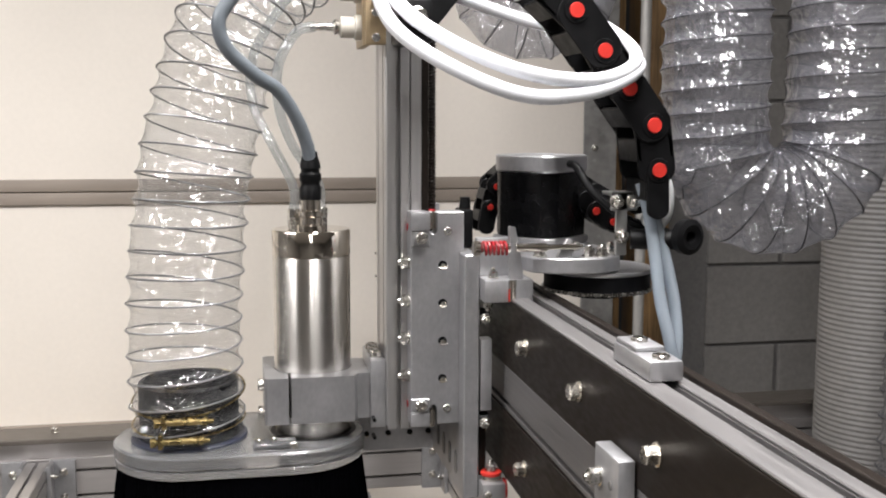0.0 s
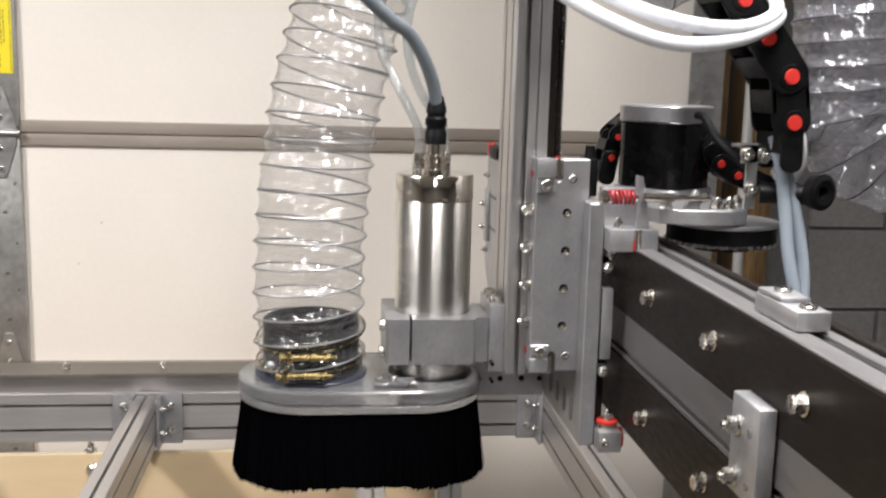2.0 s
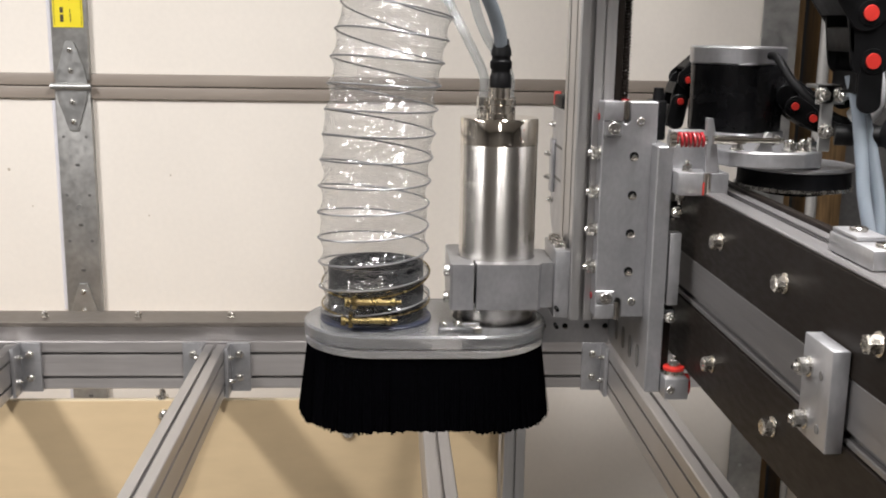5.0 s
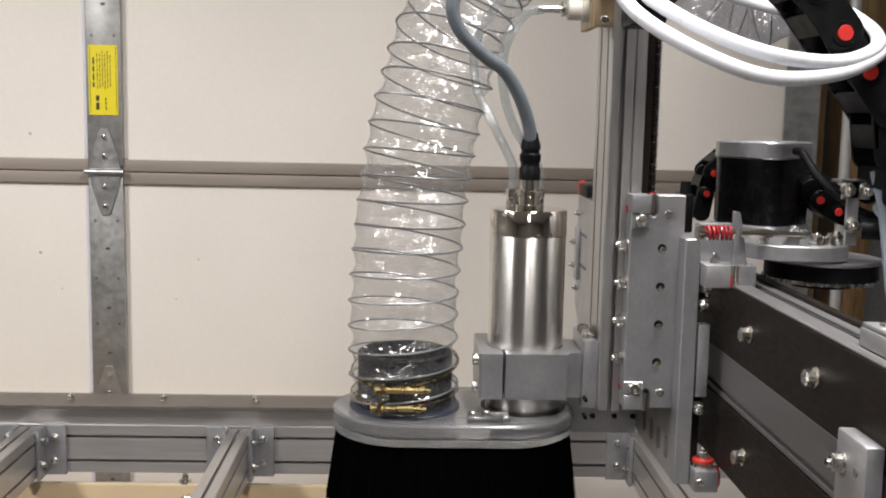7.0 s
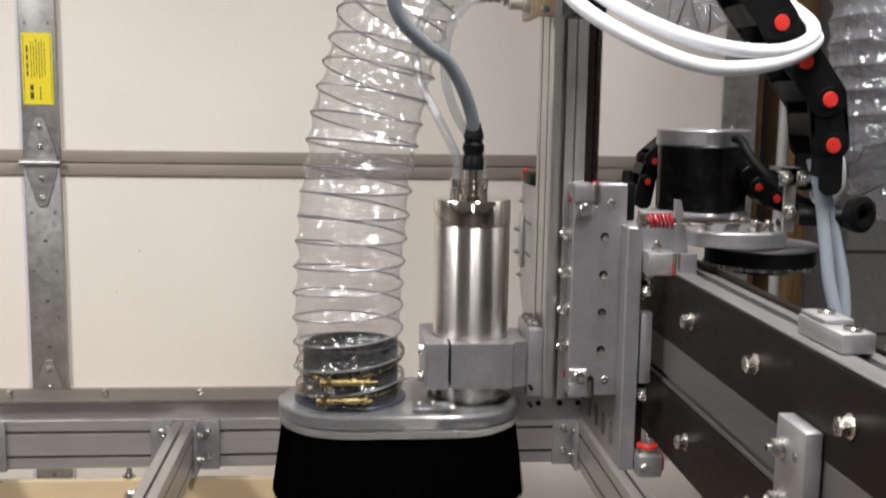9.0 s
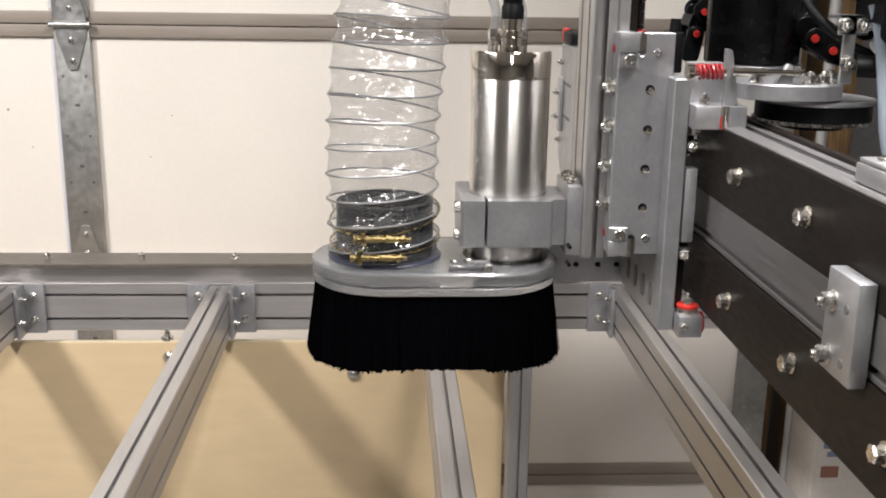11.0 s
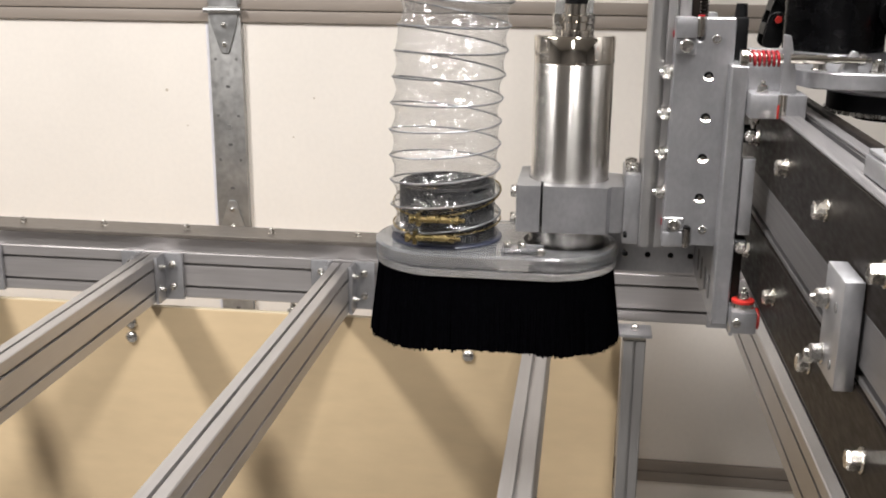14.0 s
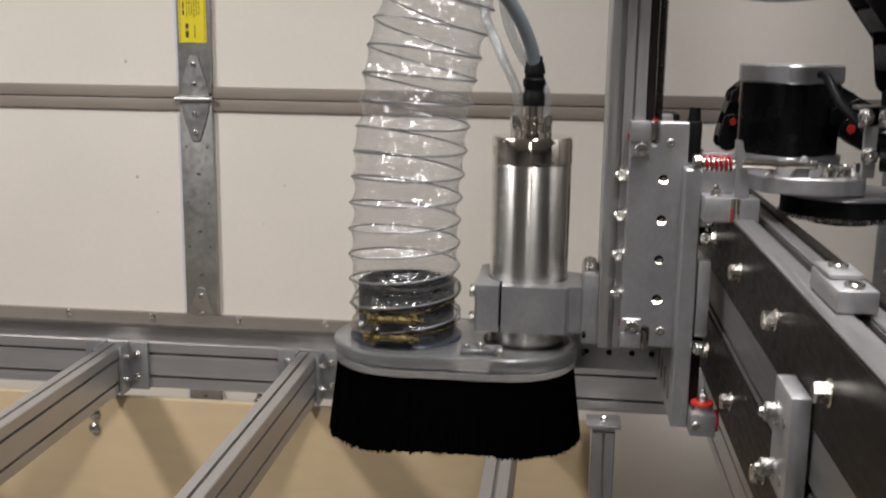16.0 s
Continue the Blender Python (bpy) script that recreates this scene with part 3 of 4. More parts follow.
# stop bar across the strips
stop = thing("stop_bar", (GX - 0.009, 0.659, 1.146), "milled aluminium stop bar bolted across the gantry strips", "stop bar")
part("bar", box(GX - 0.0130, GX - 0.0008, 0.636, 0.682, 1.143, 1.213, 0.0012), M_MILL, stop)
for z in (1.155, 1.192):
    fix("bolt", BOLT_M, stop, (GX - 0.0130, 0.670, z), "-x", 10)
    part("hole", lathe([(0, 0.0032), (0.0006, 0.0032)], (GX - 0.0130, 0.650, z), "-x", 12), M_SLOT, stop)
# clamp cap on top of the beam
cap = thing("clamp_block", (GX + 0.022, 0.665, 1.264), "milled aluminium clamp block on top of the gantry", "clamp block")
part("body", box(GX + 0.0085, GX + 0.0325, 0.640, 0.708, 1.2643, 1.2780, 0.0016), M_MILL, cap)
part("raised_rib", box(GX + 0.0098, GX + 0.0312, 0.668, 0.7065, 1.2782, 1.2815, 0.0012), M_MILL, cap)
for y, z in ((0.649, 1.2750), (0.688, 1.2785)):
    fix("screw", SCREW, cap, (GX + 0.020, y, z), "z")

# far end riser of the gantry
riser = thing("gantry_riser", (0.26, 1.72, 1.04), "aluminium riser plate at the far gantry end", "gantry riser")
prof = [(1.66, 1.285), (1.80, 1.285), (1.80, 1.10), (1.74, 1.045), (1.66, 1.045)]
part("plate", prism(prof, 0.010, frame_of((GX - 0.0125, 0, 0), (0, 1, 0), (0, 0, 1), (1, 0, 0)), 0.001), M_MILL, riser)
for z in (1.222, 1.168):
    part("slot", prism([(1.700, z - 0.0025), (1.765, z - 0.0025), (1.765, z + 0.0025), (1.700, z + 0.0025)], 0.0006, frame_of((GX - 0.0127, 0, 0), (0, 1, 0), (0, 0, 1), (-1, 0, 0))), M_SLOT, riser)
part("bracket", box(GX - 0.0185, GX - 0.0128, 1.765, 1.79, 1.14, 1.23, 0.001), M_MILL, riser)
part("end_cap", box(GX - 0.012, GX + 0.03, 1.72, 1.795, 1.2855, 1.306, 0.003), M_BLACK, riser, "black plastic cap")
part("red_cap", box(GX - 0.012, GX + 0.0, 1.796, 1.812, 1.2855, 1.31, 0.003), M_RED, riser, "red plastic cap")
for z in (1.255, 1.205, 1.165, 1.125):
    fix("bolt", BOLT_S, riser, (GX - 0.0128 - (0.006 if 1.14 < z < 1.23 else 0), 1.78, z), "-x", 10)


# ---- carriage on the gantry ----
carriage = thing("gantry_carriage", (0.24, 1.08, 1.05), "milled aluminium carriage with bearings on the gantry", "carriage")
plate = part("carriage_plate", prism([(0.985, 1.305), (1.19, 1.305), (1.19, 1.09), (1.15, 1.06), (0.985, 1.06)], 0.0155,
                                     frame_of((0.2305, 0, 0), (0, 1, 0), (0, 0, 1), (1, 0, 0)), 0.0012), M_MILL, carriage)
for k, y in enumerate((1.02, 1.052, 1.084, 1.116)):
    part("slot", prism([(0.006 * math.cos(a), 0.006 * math.sin(a) + (0.006 if a < math.pi else -0.006)) for a in [math.pi * 2 * i / 16 for i in range(16)]], 0.0006,
                       frame_of((0.2302, y, 1.087), (0, 1, 0), (0, 0, 1), (-1, 0, 0))), M_SLOT, plate)
foot = part("bearing_foot", box(0.2464, 0.270, 0.968, 1.000, 1.058, 1.0795, 0.0015), M_MILL, carriage)
part("bearing", lathe([(0, 0.0102), (0.0045, 0.0102), (0.005, 0.0095)], (0.2585, 0.984, 1.0798), "z", 24), M_POLISH, foot, "steel bearing")
part("red_ring", lathe([(0, 0.0106), (0.0025, 0.0106), (0.003, 0.0085)], (0.2585, 0.984, 1.0848), "z", 24), M_RED, foot, "red washer ring")
fix("bearing_bolt", BOLT_S, foot, (0.2585, 0.984, 1.0883), "z")
part("red_ring", lathe([(0, 0.0105), (0.0035, 0.0105)], (0.270, 0.984, 1.069), "x", 24), M_RED, foot, "red washer ring")
fix("foot_screw", SCREW_S, foot, (0.2515, 0.968, 1.069), "-y")
part("clamp_strip", box(0.2475, 0.2590, 0.986, 1.000, 1.149, 1.221, 0.001), M_MILL, carriage)

for z, r in ((1.243, 0.0085), (1.138, 0.0075)):
    rl = part("guide_roller", lathe([(0, r), (0.010, r), (0.011, r * 0.8)], (0.2465, 0.994, z), "x", 22), M_BLACK, carriage, "black guide roller")
    fix("roller_bolt", BOLT_S, rl, (0.2520, 0.986, z - 0.001), "-y")
part("shim_bar", box(0.2465, 0.2560, 0.996, 1.010, 1.070, 1.148, 0.001), M_STRIP, carriage, "dark steel shim")

# upper tension block with the red spring and the pointed lever
ub = part("tension_block", box(0.2464, 0.2945, 0.966, 0.998, 1.2605, 1.2825, 0.0015), M_MILL, carriage)
part("upright", box(0.2464, 0.280, 1.0, 1.012, 1.2605, 1.319, 0.001), M_MILL, ub)
part("saw_slot", box(0.2697, 0.2775, 0.9654, 0.9658, 1.2608, 1.2823, 0.0), M_SLOT, ub)
part("red_pin", box(0.2694, 0.2708, 0.9646, 0.9652, 1.2615, 1.2735, 0.0), M_RED, ub)
part("bearing", lathe([(0, 0.0036), (0.020, 0.0036)], (0.2740, 0.9672, 1.2620), "z", 18), M_POLISH, ub)
fix("block_bolt", BOLT_S, ub, (0.258, 0.980, 1.2825), "z")
for x in (0.253, 0.286):
    fix("block_bolt", BOLT_S, ub, (x, 0.980, 1.2605), "-z")
lever = part("lever", prism([(0.2715, 1.2828), (0.2855, 1.2828), (0.2815, 1.31), (0.2765, 1.333), (0.2705, 1.334)], 0.006,
                            frame_of((0, 0.968, 0), (1, 0, 0), (0, 0, 1), (0, 1, 0)), 0.0006), M_MILL, carriage)
part("spring_core", lathe([(0, 0.0048), (0.030, 0.0048)], (0.240, 0.965, 1.3135), "x", 18), M_POLISH, lever)
part("spring", coil([(0.2445, 0.965, 1.3135), (0.2555, 0.965, 1.3135), (0.2675, 0.965, 1.3135)], 0.0060, 0.0040, 0.0014, sides=7), M_REDSPRING, lever, "red enamelled spring")
part("spring_seat", lathe([(-0.006, 0.0062), (-0.005, 0.0075), (0.0, 0.0075), (0.002, 0.006)], (0.2405, 0.965, 1.3135), "x", 20), M_POLISH, lever)
part("rod", lathe([(0, 0.0042), (0.030, 0.0042), (0.030, 0.0026), (0.062, 0.0026)], (0.2765, 0.965, 1.3135), "x", 16), M_POLISH, lever, "polished tension rod")
part("rod_anchor", prism([(0.317, 1.3005), (0.335, 1.3005), (0.333, 1.320), (0.3285, 1.321)], 0.006, frame_of((0, 0.968, 0), (1, 0, 0), (0, 0, 1), (0, 1, 0)), 0.0006), M_MILL, lever)
fix("rod_nut", BOLT_S, lever, (0.334, 0.968, 1.3135), "x")

# Z slide side plate facing out, with tapped holes, corner clamps and edge bolts
NOTCHED = [(0.1815, 1.131), (0.2005, 1.131), (0.2005, 1.148), (0.2025, 1.1505), (0.2055, 1.1505), (0.2078, 1.148), (0.2078, 1.131), (0.2350, 1.131), (0.2350, 1.345),
           (0.2078, 1.345), (0.2078, 1.327), (0.2055, 1.3235), (0.2025, 1.3235), (0.2005, 1.327), (0.2005, 1.345), (0.1815, 1.345)]
side = part("side_plate", prism(NOTCHED, 0.022, frame_of((0, 1.030, 0), (1, 0, 0), (0, 0, 1), (0, -1, 0)), 0.0009), M_MILL, carriage)
for z in (1.2925, 1.2544, 1.2163, 1.1782):
    tapped_hole(side, 0.2135, 1.008, z, 0.0044)
    part("thread", lathe([(0, 0.0028), (0.0008, 0.0028)], (0.2142, 1.008, z - 0.0012), "-y", 12), M_ZINC, side)
    fix("edge_bolt", BOLT_M, side, (0.1815, 1.018, z + 0.002), "-x", 15)
for z in (1.326, 1.147):
    fix("flush_screw", SCREW_S, side, (0.2185, 1.0105, z), "-y")
for z, up in ((1.326, 1), (1.146, -1)):
    low, high = (z + 0.0010, z + 0.0195) if up > 0 else (z - 0.0155, z - 0.0010)
    c = part("corner_clamp", box(0.1808, 0.2002, 1.0025, 1.0078, low, high, 0.0012), M_MILL, side)
    tier = (z - 0.0145, z + 0.0006) if up > 0 else (z - 0.0006, z + 0.0125)
    part("clamp_tier", box(0.1812, 0.2004, 1.0056, 1.0079, *tier, 0.0008), M_MILL, c)
    fix("clamp_screw", SCREW, c, (0.1915, 1.0056, z - 0.006 * up), "-y")
    part("roller", lathe([(0, 0.0034), (0.018, 0.0034)], (0.2042, 1.013, z + 0.002 if up > 0 else z - 0.018), "z", 18), M_POLISH, side)
    part("red_washer", lathe([(0, 0.0036), (0.002, 0.0036)], (0.1825, 1.026, z + 0.003), "-x", 18), M_REDSPRING, side, "red washer")
part("red_washer", lathe([(0, 0.0036), (0.002, 0.0036)], (0.2045, 1.018, 1.345), "z", 14), M_REDSPRING, side, "red washer")
part("back_plate", box(0.1825, 0.2300, 1.112, 1.134, 1.131, 1.345, 0.0014), M_MILL, carriage)
part("limit_switch", box(0.2362, 0.2490, 1.030, 1.060, 1.306, 1.345, 0.002), M_BLACK, carriage, "black limit switch")
part("limit_switch_knob", lathe([(0, 0.006), (0.012, 0.005)], (0.2425, 1.04, 1.345), "z", 12), M_BLACK, carriage)
part("lower_plate", box(0.130, 0.2300, 1.155, 1.165, 1.059, 1.140, 0.001), M_MILL, carriage)
for x in (0.154, 0.179, 0.204, 0.2255):
    tapped_hole(carriage, x, 1.155, 1.079, 0.0033)

# ---- Z axis: sliding column, screw, spindle clamp ----
zaxis = thing("z_axis_column", (0.175, 1.07, 1.112), "upright aluminium slotted Z-axis column", "machine axis")
part("extrusion", prism(slotted(0.0245, 0.076, (1, 2)), 0.59, frame_of((0.1605, 1.032, 1.121), (1, 0, 0), (0, 1, 0), (0, 0, 1))), M_ALU, zaxis, smooth=False)
part("guide_bar", box(0.1855, 0.1968, 1.034, 1.098, 1.121, 1.71, 0.001), M_ALU, zaxis, "smooth aluminium guide bar", smooth=False)
part("edge_strip", box(0.1972, 0.2050, 1.040, 1.094, 1.121, 1.71, 0.001), M_STRIP, zaxis, "dark steel edge strip", smooth=False)
bm = lathe([(0, 0.0030), (0.56, 0.0030)], (0.2092, 1.046, 1.15), "z", 14)
coil([(0.2092, 1.046, 1.15), (0.2092, 1.046, 1.4), (0.2092, 1.046, 1.71)], 0.0034, 0.0032, 0.0011, sides=5, bm=bm)
part("lead_screw", bm, M_STRIP, zaxis, "dark threaded lead screw")
part("adapter_plate", box(0.1445, 0.1603, 1.034, 1.106, 1.123, 1.193, 0.0014), M_MILL, zaxis)
for y in (1.05, 1.07, 1.09):
    fix("adapter_screw", SCREW, zaxis, (0.1520, y, 1.193), "z")
for z in (1.140, 1.122):
    part("grub_pin", lathe([(0, 0.002), (0.012, 0.002)], (0.147, 1.034, z - 0.006), "-y", 10), M_BLACK, zaxis)

SX, SY = 0.0895, 1.082
clamp = thing("spindle_clamp", (SX, SY, 1.13), "milled aluminium spindle clamp block with a saw slit", "spindle clamp")


def clamp_outline():
    """Block outline with the bore and the saw slit."""
    r = 0.0405
    a0 = math.pi * 1.5 - 0.72
    arc = [(SX + r * math.cos(a0 - t), SY + r * math.sin(a0 - t)) for t in [i / 40 * (2 * math.pi - 0.05) for i in range(41)]]
    gap_x = arc[0][0]
    return [(gap_x - 0.0006, 1.030), (0.041, 1.030), (0.0385, 1.033), (0.0385, 1.128), (0.0425, 1.132), (0.118, 1.132), (0.132, 1.110), (0.1443, 1.106),
            (0.1443, 1.040), (0.132, 1.040), (0.128, 1.030), (gap_x + 0.0024, 1.030)] + [(gap_x + 0.0024, arc[-1][1])] + list(reversed(arc))[1:-1] + [(gap_x - 0.0006, arc[0][1])]


part("block", prism(clamp_outline(), 0.047, frame_of((0, 0, 1.132), (1, 0, 0), (0, 1, 0), (0, 0, 1)), 0.0), M_MILL, clamp)
for z in (1.142, 1.170):
    fix("clamp_screw", SCREW, clamp, (0.0385, 1.046, z), "-x")

spindle = thing("spindle_motor", (SX, SY, 1.10), "cylindrical stainless spindle motor with a polished cap", "spindle")
part("body", lathe([(1.099, 0.034), (1.101, 0.0385), (1.105, 0.0398), (1.2950, 0.0398), (1.2960, 0.0392)], (SX, SY, 0), "z", 96), M_STAIN, spindle, "brushed stainless steel body")
part("cap", lathe([(1.2963, 0.0394), (1.2970, 0.0402), (1.3212, 0.0402), (1.3230, 0.0390), (1.3232, 0.020)], (SX, SY, 0), "z", 96), M_POLISH, spindle, "polished nickel cap")
# thin dark annulus laid on the plate as the shadow in the spindle recess
part("recess_shadow", lathe([(0, 0.0400), (0.0004, 0.0405), (0.0006, 0.0445), (0.0002, 0.0450)], (SX, SY, 1.1113), "z", 48, caps=False), M_RUBBER, spindle, "dark ring for the recess shadow round the spindle")
part("socket", lathe([(0, 0.0145), (0.004, 0.0145), (0.0045, 0.0115), (0.012, 0.0115), (0.013, 0.013), (0.018, 0.013), (0.019, 0.0100), (0.032, 0.0100)], (SX, SY, 1.3232), "z", 32), M_POLISH, spindle, "nickel connector socket")
for dx, dy in ((-0.0165, 0.010), (0.012, 0.022)):
    f = part("water_fitting", lathe([(0, 0.0065), (0.008, 0.0065), (0.009, 0.0045), (0.011, 0.0045)], (SX + dx, SY + dy, 1.3232), "z", 6), M_ZINC, spindle)
    part("nut", lathe([(0.009, 0.0068), (0.019, 0.0068), (0.020, 0.0055)], (SX + dx, SY + dy, 1.3232), "z", 8), M_ZINC, f)
part("plug", lathe([(0, 0.0112), (0.012, 0.0112), (0.014, 0.0098), (0.018, 0.0098), (0.020, 0.0112), (0.026, 0.0112), (0.028, 0.0095), (0.032, 0.0095), (0.032, 0.0108), (0.037, 0.0102), (0.045, 0.0078), (0.049, 0.0074)],
                   (SX, SY, 1.353), "z", 28), M_BLACK, spindle, "black cable boot")
cable = part("spindle_cable", tube([(SX, SY, 1.385), (0.0865, 1.075, 1.408), (0.0745, 1.060, 1.437), (0.057, 1.045, 1.4625), (0.037, 1.030, 1.475), (0.0117, 1.015, 1.497), (0.0027, 1.008, 1.517), (0.0075, 1.008, 1.535), (0.032, 1.012, 1.561), (0.080, 1.03, 1.584), (0.14, 1.06, 1.61), (0.17, 1.10, 1.68)], 0.0068, 14), M_CABLE)
tagged(cable, "blue-grey spindle power cable in a loop", "cable")

# cooling water: manifold plate with two barbed fittings and clear tubes
manifold = thing("water_manifold", (0.147, 1.03, 1.506), "tan plate with two water bulkhead fittings", "manifold")
part("plate", box(0.140, 0.160, 1.022, 1.030, 1.506, 1.640, 0.001), M_TAN, manifold)
part("side_plate", box(0.139, 0.1465, 1.030, 1.095, 1.506, 1.640, 0.001), M_TAN, manifold)
for z, y in ((1.5245, 1.052), (1.5600, 1.052)):
    f = part("bulkhead", lathe([(0, 0.0125), (0.006, 0.0125), (0.007, 0.0105), (0.020, 0.0105), (0.021, 0.008)], (0.139, y, z), "-x", 20), M_BEIGE, manifold, "beige plastic bulkhead fitting")
    part("barb", lathe([(0.021, 0.006), (0.026, 0.0075), (0.028, 0.004), (0.050, 0.0035)], (0.139, y, z), "-x", 16), M_ZINC, f)
    for dz in (-0.012, 0.012):
        fix("plate_screw", SCREW_S, manifold, (0.150, 1.022, z + dz), "-y")
part("red_button", box(0.118, 0.150, 1.03, 1.05, 1.586, 1.60, 0.003), M_RED, manifold, "red plastic clip")
for pts, lab in (([(0.094, 1.052, 1.5245), (0.076, 1.053, 1.519), (0.058, 1.058, 1.487), (0.059, 1.075, 1.445), (0.074, 1.09, 1.405), (SX + 0.010, SY + 0.022, 1.368), (SX + 0.012, SY + 0.022, 1.340)], "a"),
                 ([(0.094, 1.052, 1.560), (0.07, 1.075, 1.555), (0.035, 1.13, 1.50), (0.034, 1.125, 1.45), (0.054, 1.10, 1.405), (SX - 0.0170, SY + 0.010, 1.366), (SX - 0.0165, SY + 0.010, 1.340)], "b")):
    ob = part("water_tube", tube(pts, 0.0050, 14), M_TUBE)
    tagged(ob, "clear plastic cooling water tube to the spindle", "tube", "cooling tubes")


# ---- dust shoe ----
HX, HY = -0.0370, 1.080
SHOE_R, X0, X1 = 0.0755, -0.0370, 0.0675


def stadium(r, x0=X0, x1=X1, n=28):
    return [(x1 + r * math.sin(math.pi * i / n), HY - r * math.cos(math.pi * i / n)) for i in range(n + 1)] + \
           [(x0 - r * math.sin(math.pi * i / n), HY + r * math.cos(math.pi * i / n)) for i in range(n + 1)]


UP = frame_of((0, 0, 0), (1, 0, 0), (0, 1, 0), (0, 0, 1))
shoe = thing("dust_shoe", (0.01, HY, 1.0), "clear polycarbonate dust shoe with a black brush skirt", "dust shoe")
part("body_plate", prism(stadium(SHOE_R), 0.0145, Matrix.Translation((0, 0, 1.0970)), 0.0022), M_ACRYL_EDGE, shoe, "clear polycarbonate top plate")
part("clamp_plate", prism(stadium(SHOE_R - 0.001), 0.0085, Matrix.Translation((0, 0, 1.0880)), 0.0012), M_ACRYL_EDGE, shoe, "frosted lower plate")
latch = part("latch", prism([(0.026, 1.013), (0.058, 1.011), (0.064, 1.020), (0.060, 1.031), (0.044, 1.034), (0.027, 1.028)], 0.0065, Matrix.Translation((0, 0, 1.1115)), 0.001), M_ACRYL_EDGE, shoe, "clear plastic latch")
part("latch_arm", box(0.050, 0.068, 1.016, 1.022, 1.1183, 1.1215, 0.001), M_ACRYL_EDGE, latch)
for x, y in ((0.032, 1.021), (0.046, 1.024)):
    fix("latch_screw", SCREW_S, latch, (x, y, 1.1183), "z")
fix("latch_screw", SCREW_S, latch, (0.066, 1.016, 1.1150), "-y")

rng = random.Random(5)
bm = bmesh.new()
outer = stadium(SHOE_R - 0.004, n=60)
inner = stadium(SHOE_R - 0.012, n=60)


def bristle_band(bm, ring, z_top, z_low, flare, jag):
    """A closed skirt of bristle tufts with an uneven lower edge."""
    cx = (X0 + X1) / 2
    n = len(ring)
    dense = []
    for i in range(n):
        a, b = Vector(ring[i]), Vector(ring[(i + 1) % n])
        k = max(1, int((b - a).length / 0.0014))
        dense += [a.lerp(b, j / k) for j in range(k)]
    top, low = [], []
    for p in dense:
        c = Vector((min(max(p.x, X0), X1), HY))
        d = (p - c).normalized()
        f = flare + rng.uniform(-0.0012, 0.0012)
        top.append(bm.verts.new((p.x, p.y, z_top)))
        sag = 0.003 * math.cos((p.x - cx) * 14)
        low.append(bm.verts.new((p.x + d.x * f, p.y + d.y * f, z_low + sag + rng.uniform(-jag, jag))))
    m = len(dense)
    for i in range(m):
        bm.faces.new((top[i], top[(i + 1) % m], low[(i + 1) % m], low[i]))


bristle_band(bm, outer, 1.0878, 1.0105, 0.0085, 0.0010)
bristle_band(bm, inner, 1.0878, 1.0095, 0.0075, 0.0010)
for i in range(2600):
    t = rng.random() * len(outer)
    p = Vector(outer[int(t)])
    q = Vector(outer[(int(t) + 1) % len(outer)])
    if (q - p).length > 0.02:
        p = p.lerp(q, rng.random())
    c = Vector((min(max(p.x, X0), X1), HY))
    d = (p - c).normalized()
    p = p + d * rng.uniform(-0.008, 0.0006)
    f, w = 0.0095 + rng.uniform(-0.003, 0.0015), 0.00045
    tang = Vector((-d.y, d.x)) * w
    zl = 1.0092 + 0.003 * math.cos((p.x - 0.0152) * 14) + rng.uniform(-0.0018, 0.0018)
    a = [bm.verts.new((p.x + s * tang.x, p.y + s * tang.y, 1.0865)) for s in (-1, 1)] + [bm.verts.new((p.x + d.x * 0.0006, p.y + d.y * 0.0006, 1.0865))]
    jit = rng.uniform(-0.0025, 0.0025)
    b = [bm.verts.new((p.x + d.x * f + s * tang.x + jit * -d.y, p.y + d.y * f + s * tang.y + jit * d.x, zl)) for s in (-1, 1)] + [bm.verts.new((p.x + d.x * (f + 0.0006), p.y + d.y * (f + 0.0006), zl))]
    for k in range(3):
        bm.faces.new((a[k], a[(k + 1) % 3], b[(k + 1) % 3], b[k]))
brush = part("brush_skirt", bm, M_BRISTLE, shoe, "dense black bristles", smooth=False)
tagged(brush, kind="stuff")

# hose collar inside the hose, and its wire clamps
part("hose_collar", lathe([(1.1112, 0.0500), (1.169, 0.0500), (1.171, 0.0475), (1.171, 0.0450), (1.114, 0.0450)], (HX, HY, 0), "z", 64, caps=False), M_RUBBER, shoe, "black rubber hose collar")
part("collar_ring", lathe([(1.1112, 0.0585), (1.1132, 0.0585), (1.1140, 0.0575)], (HX, HY, 0), "z", 64), M_SEAL, shoe, "dark blue sealing ring")
hose_clamp = thing("hose_clamp", (HX, HY, 1.115), "gold-coloured double wire hose clamp", "hose clamp")
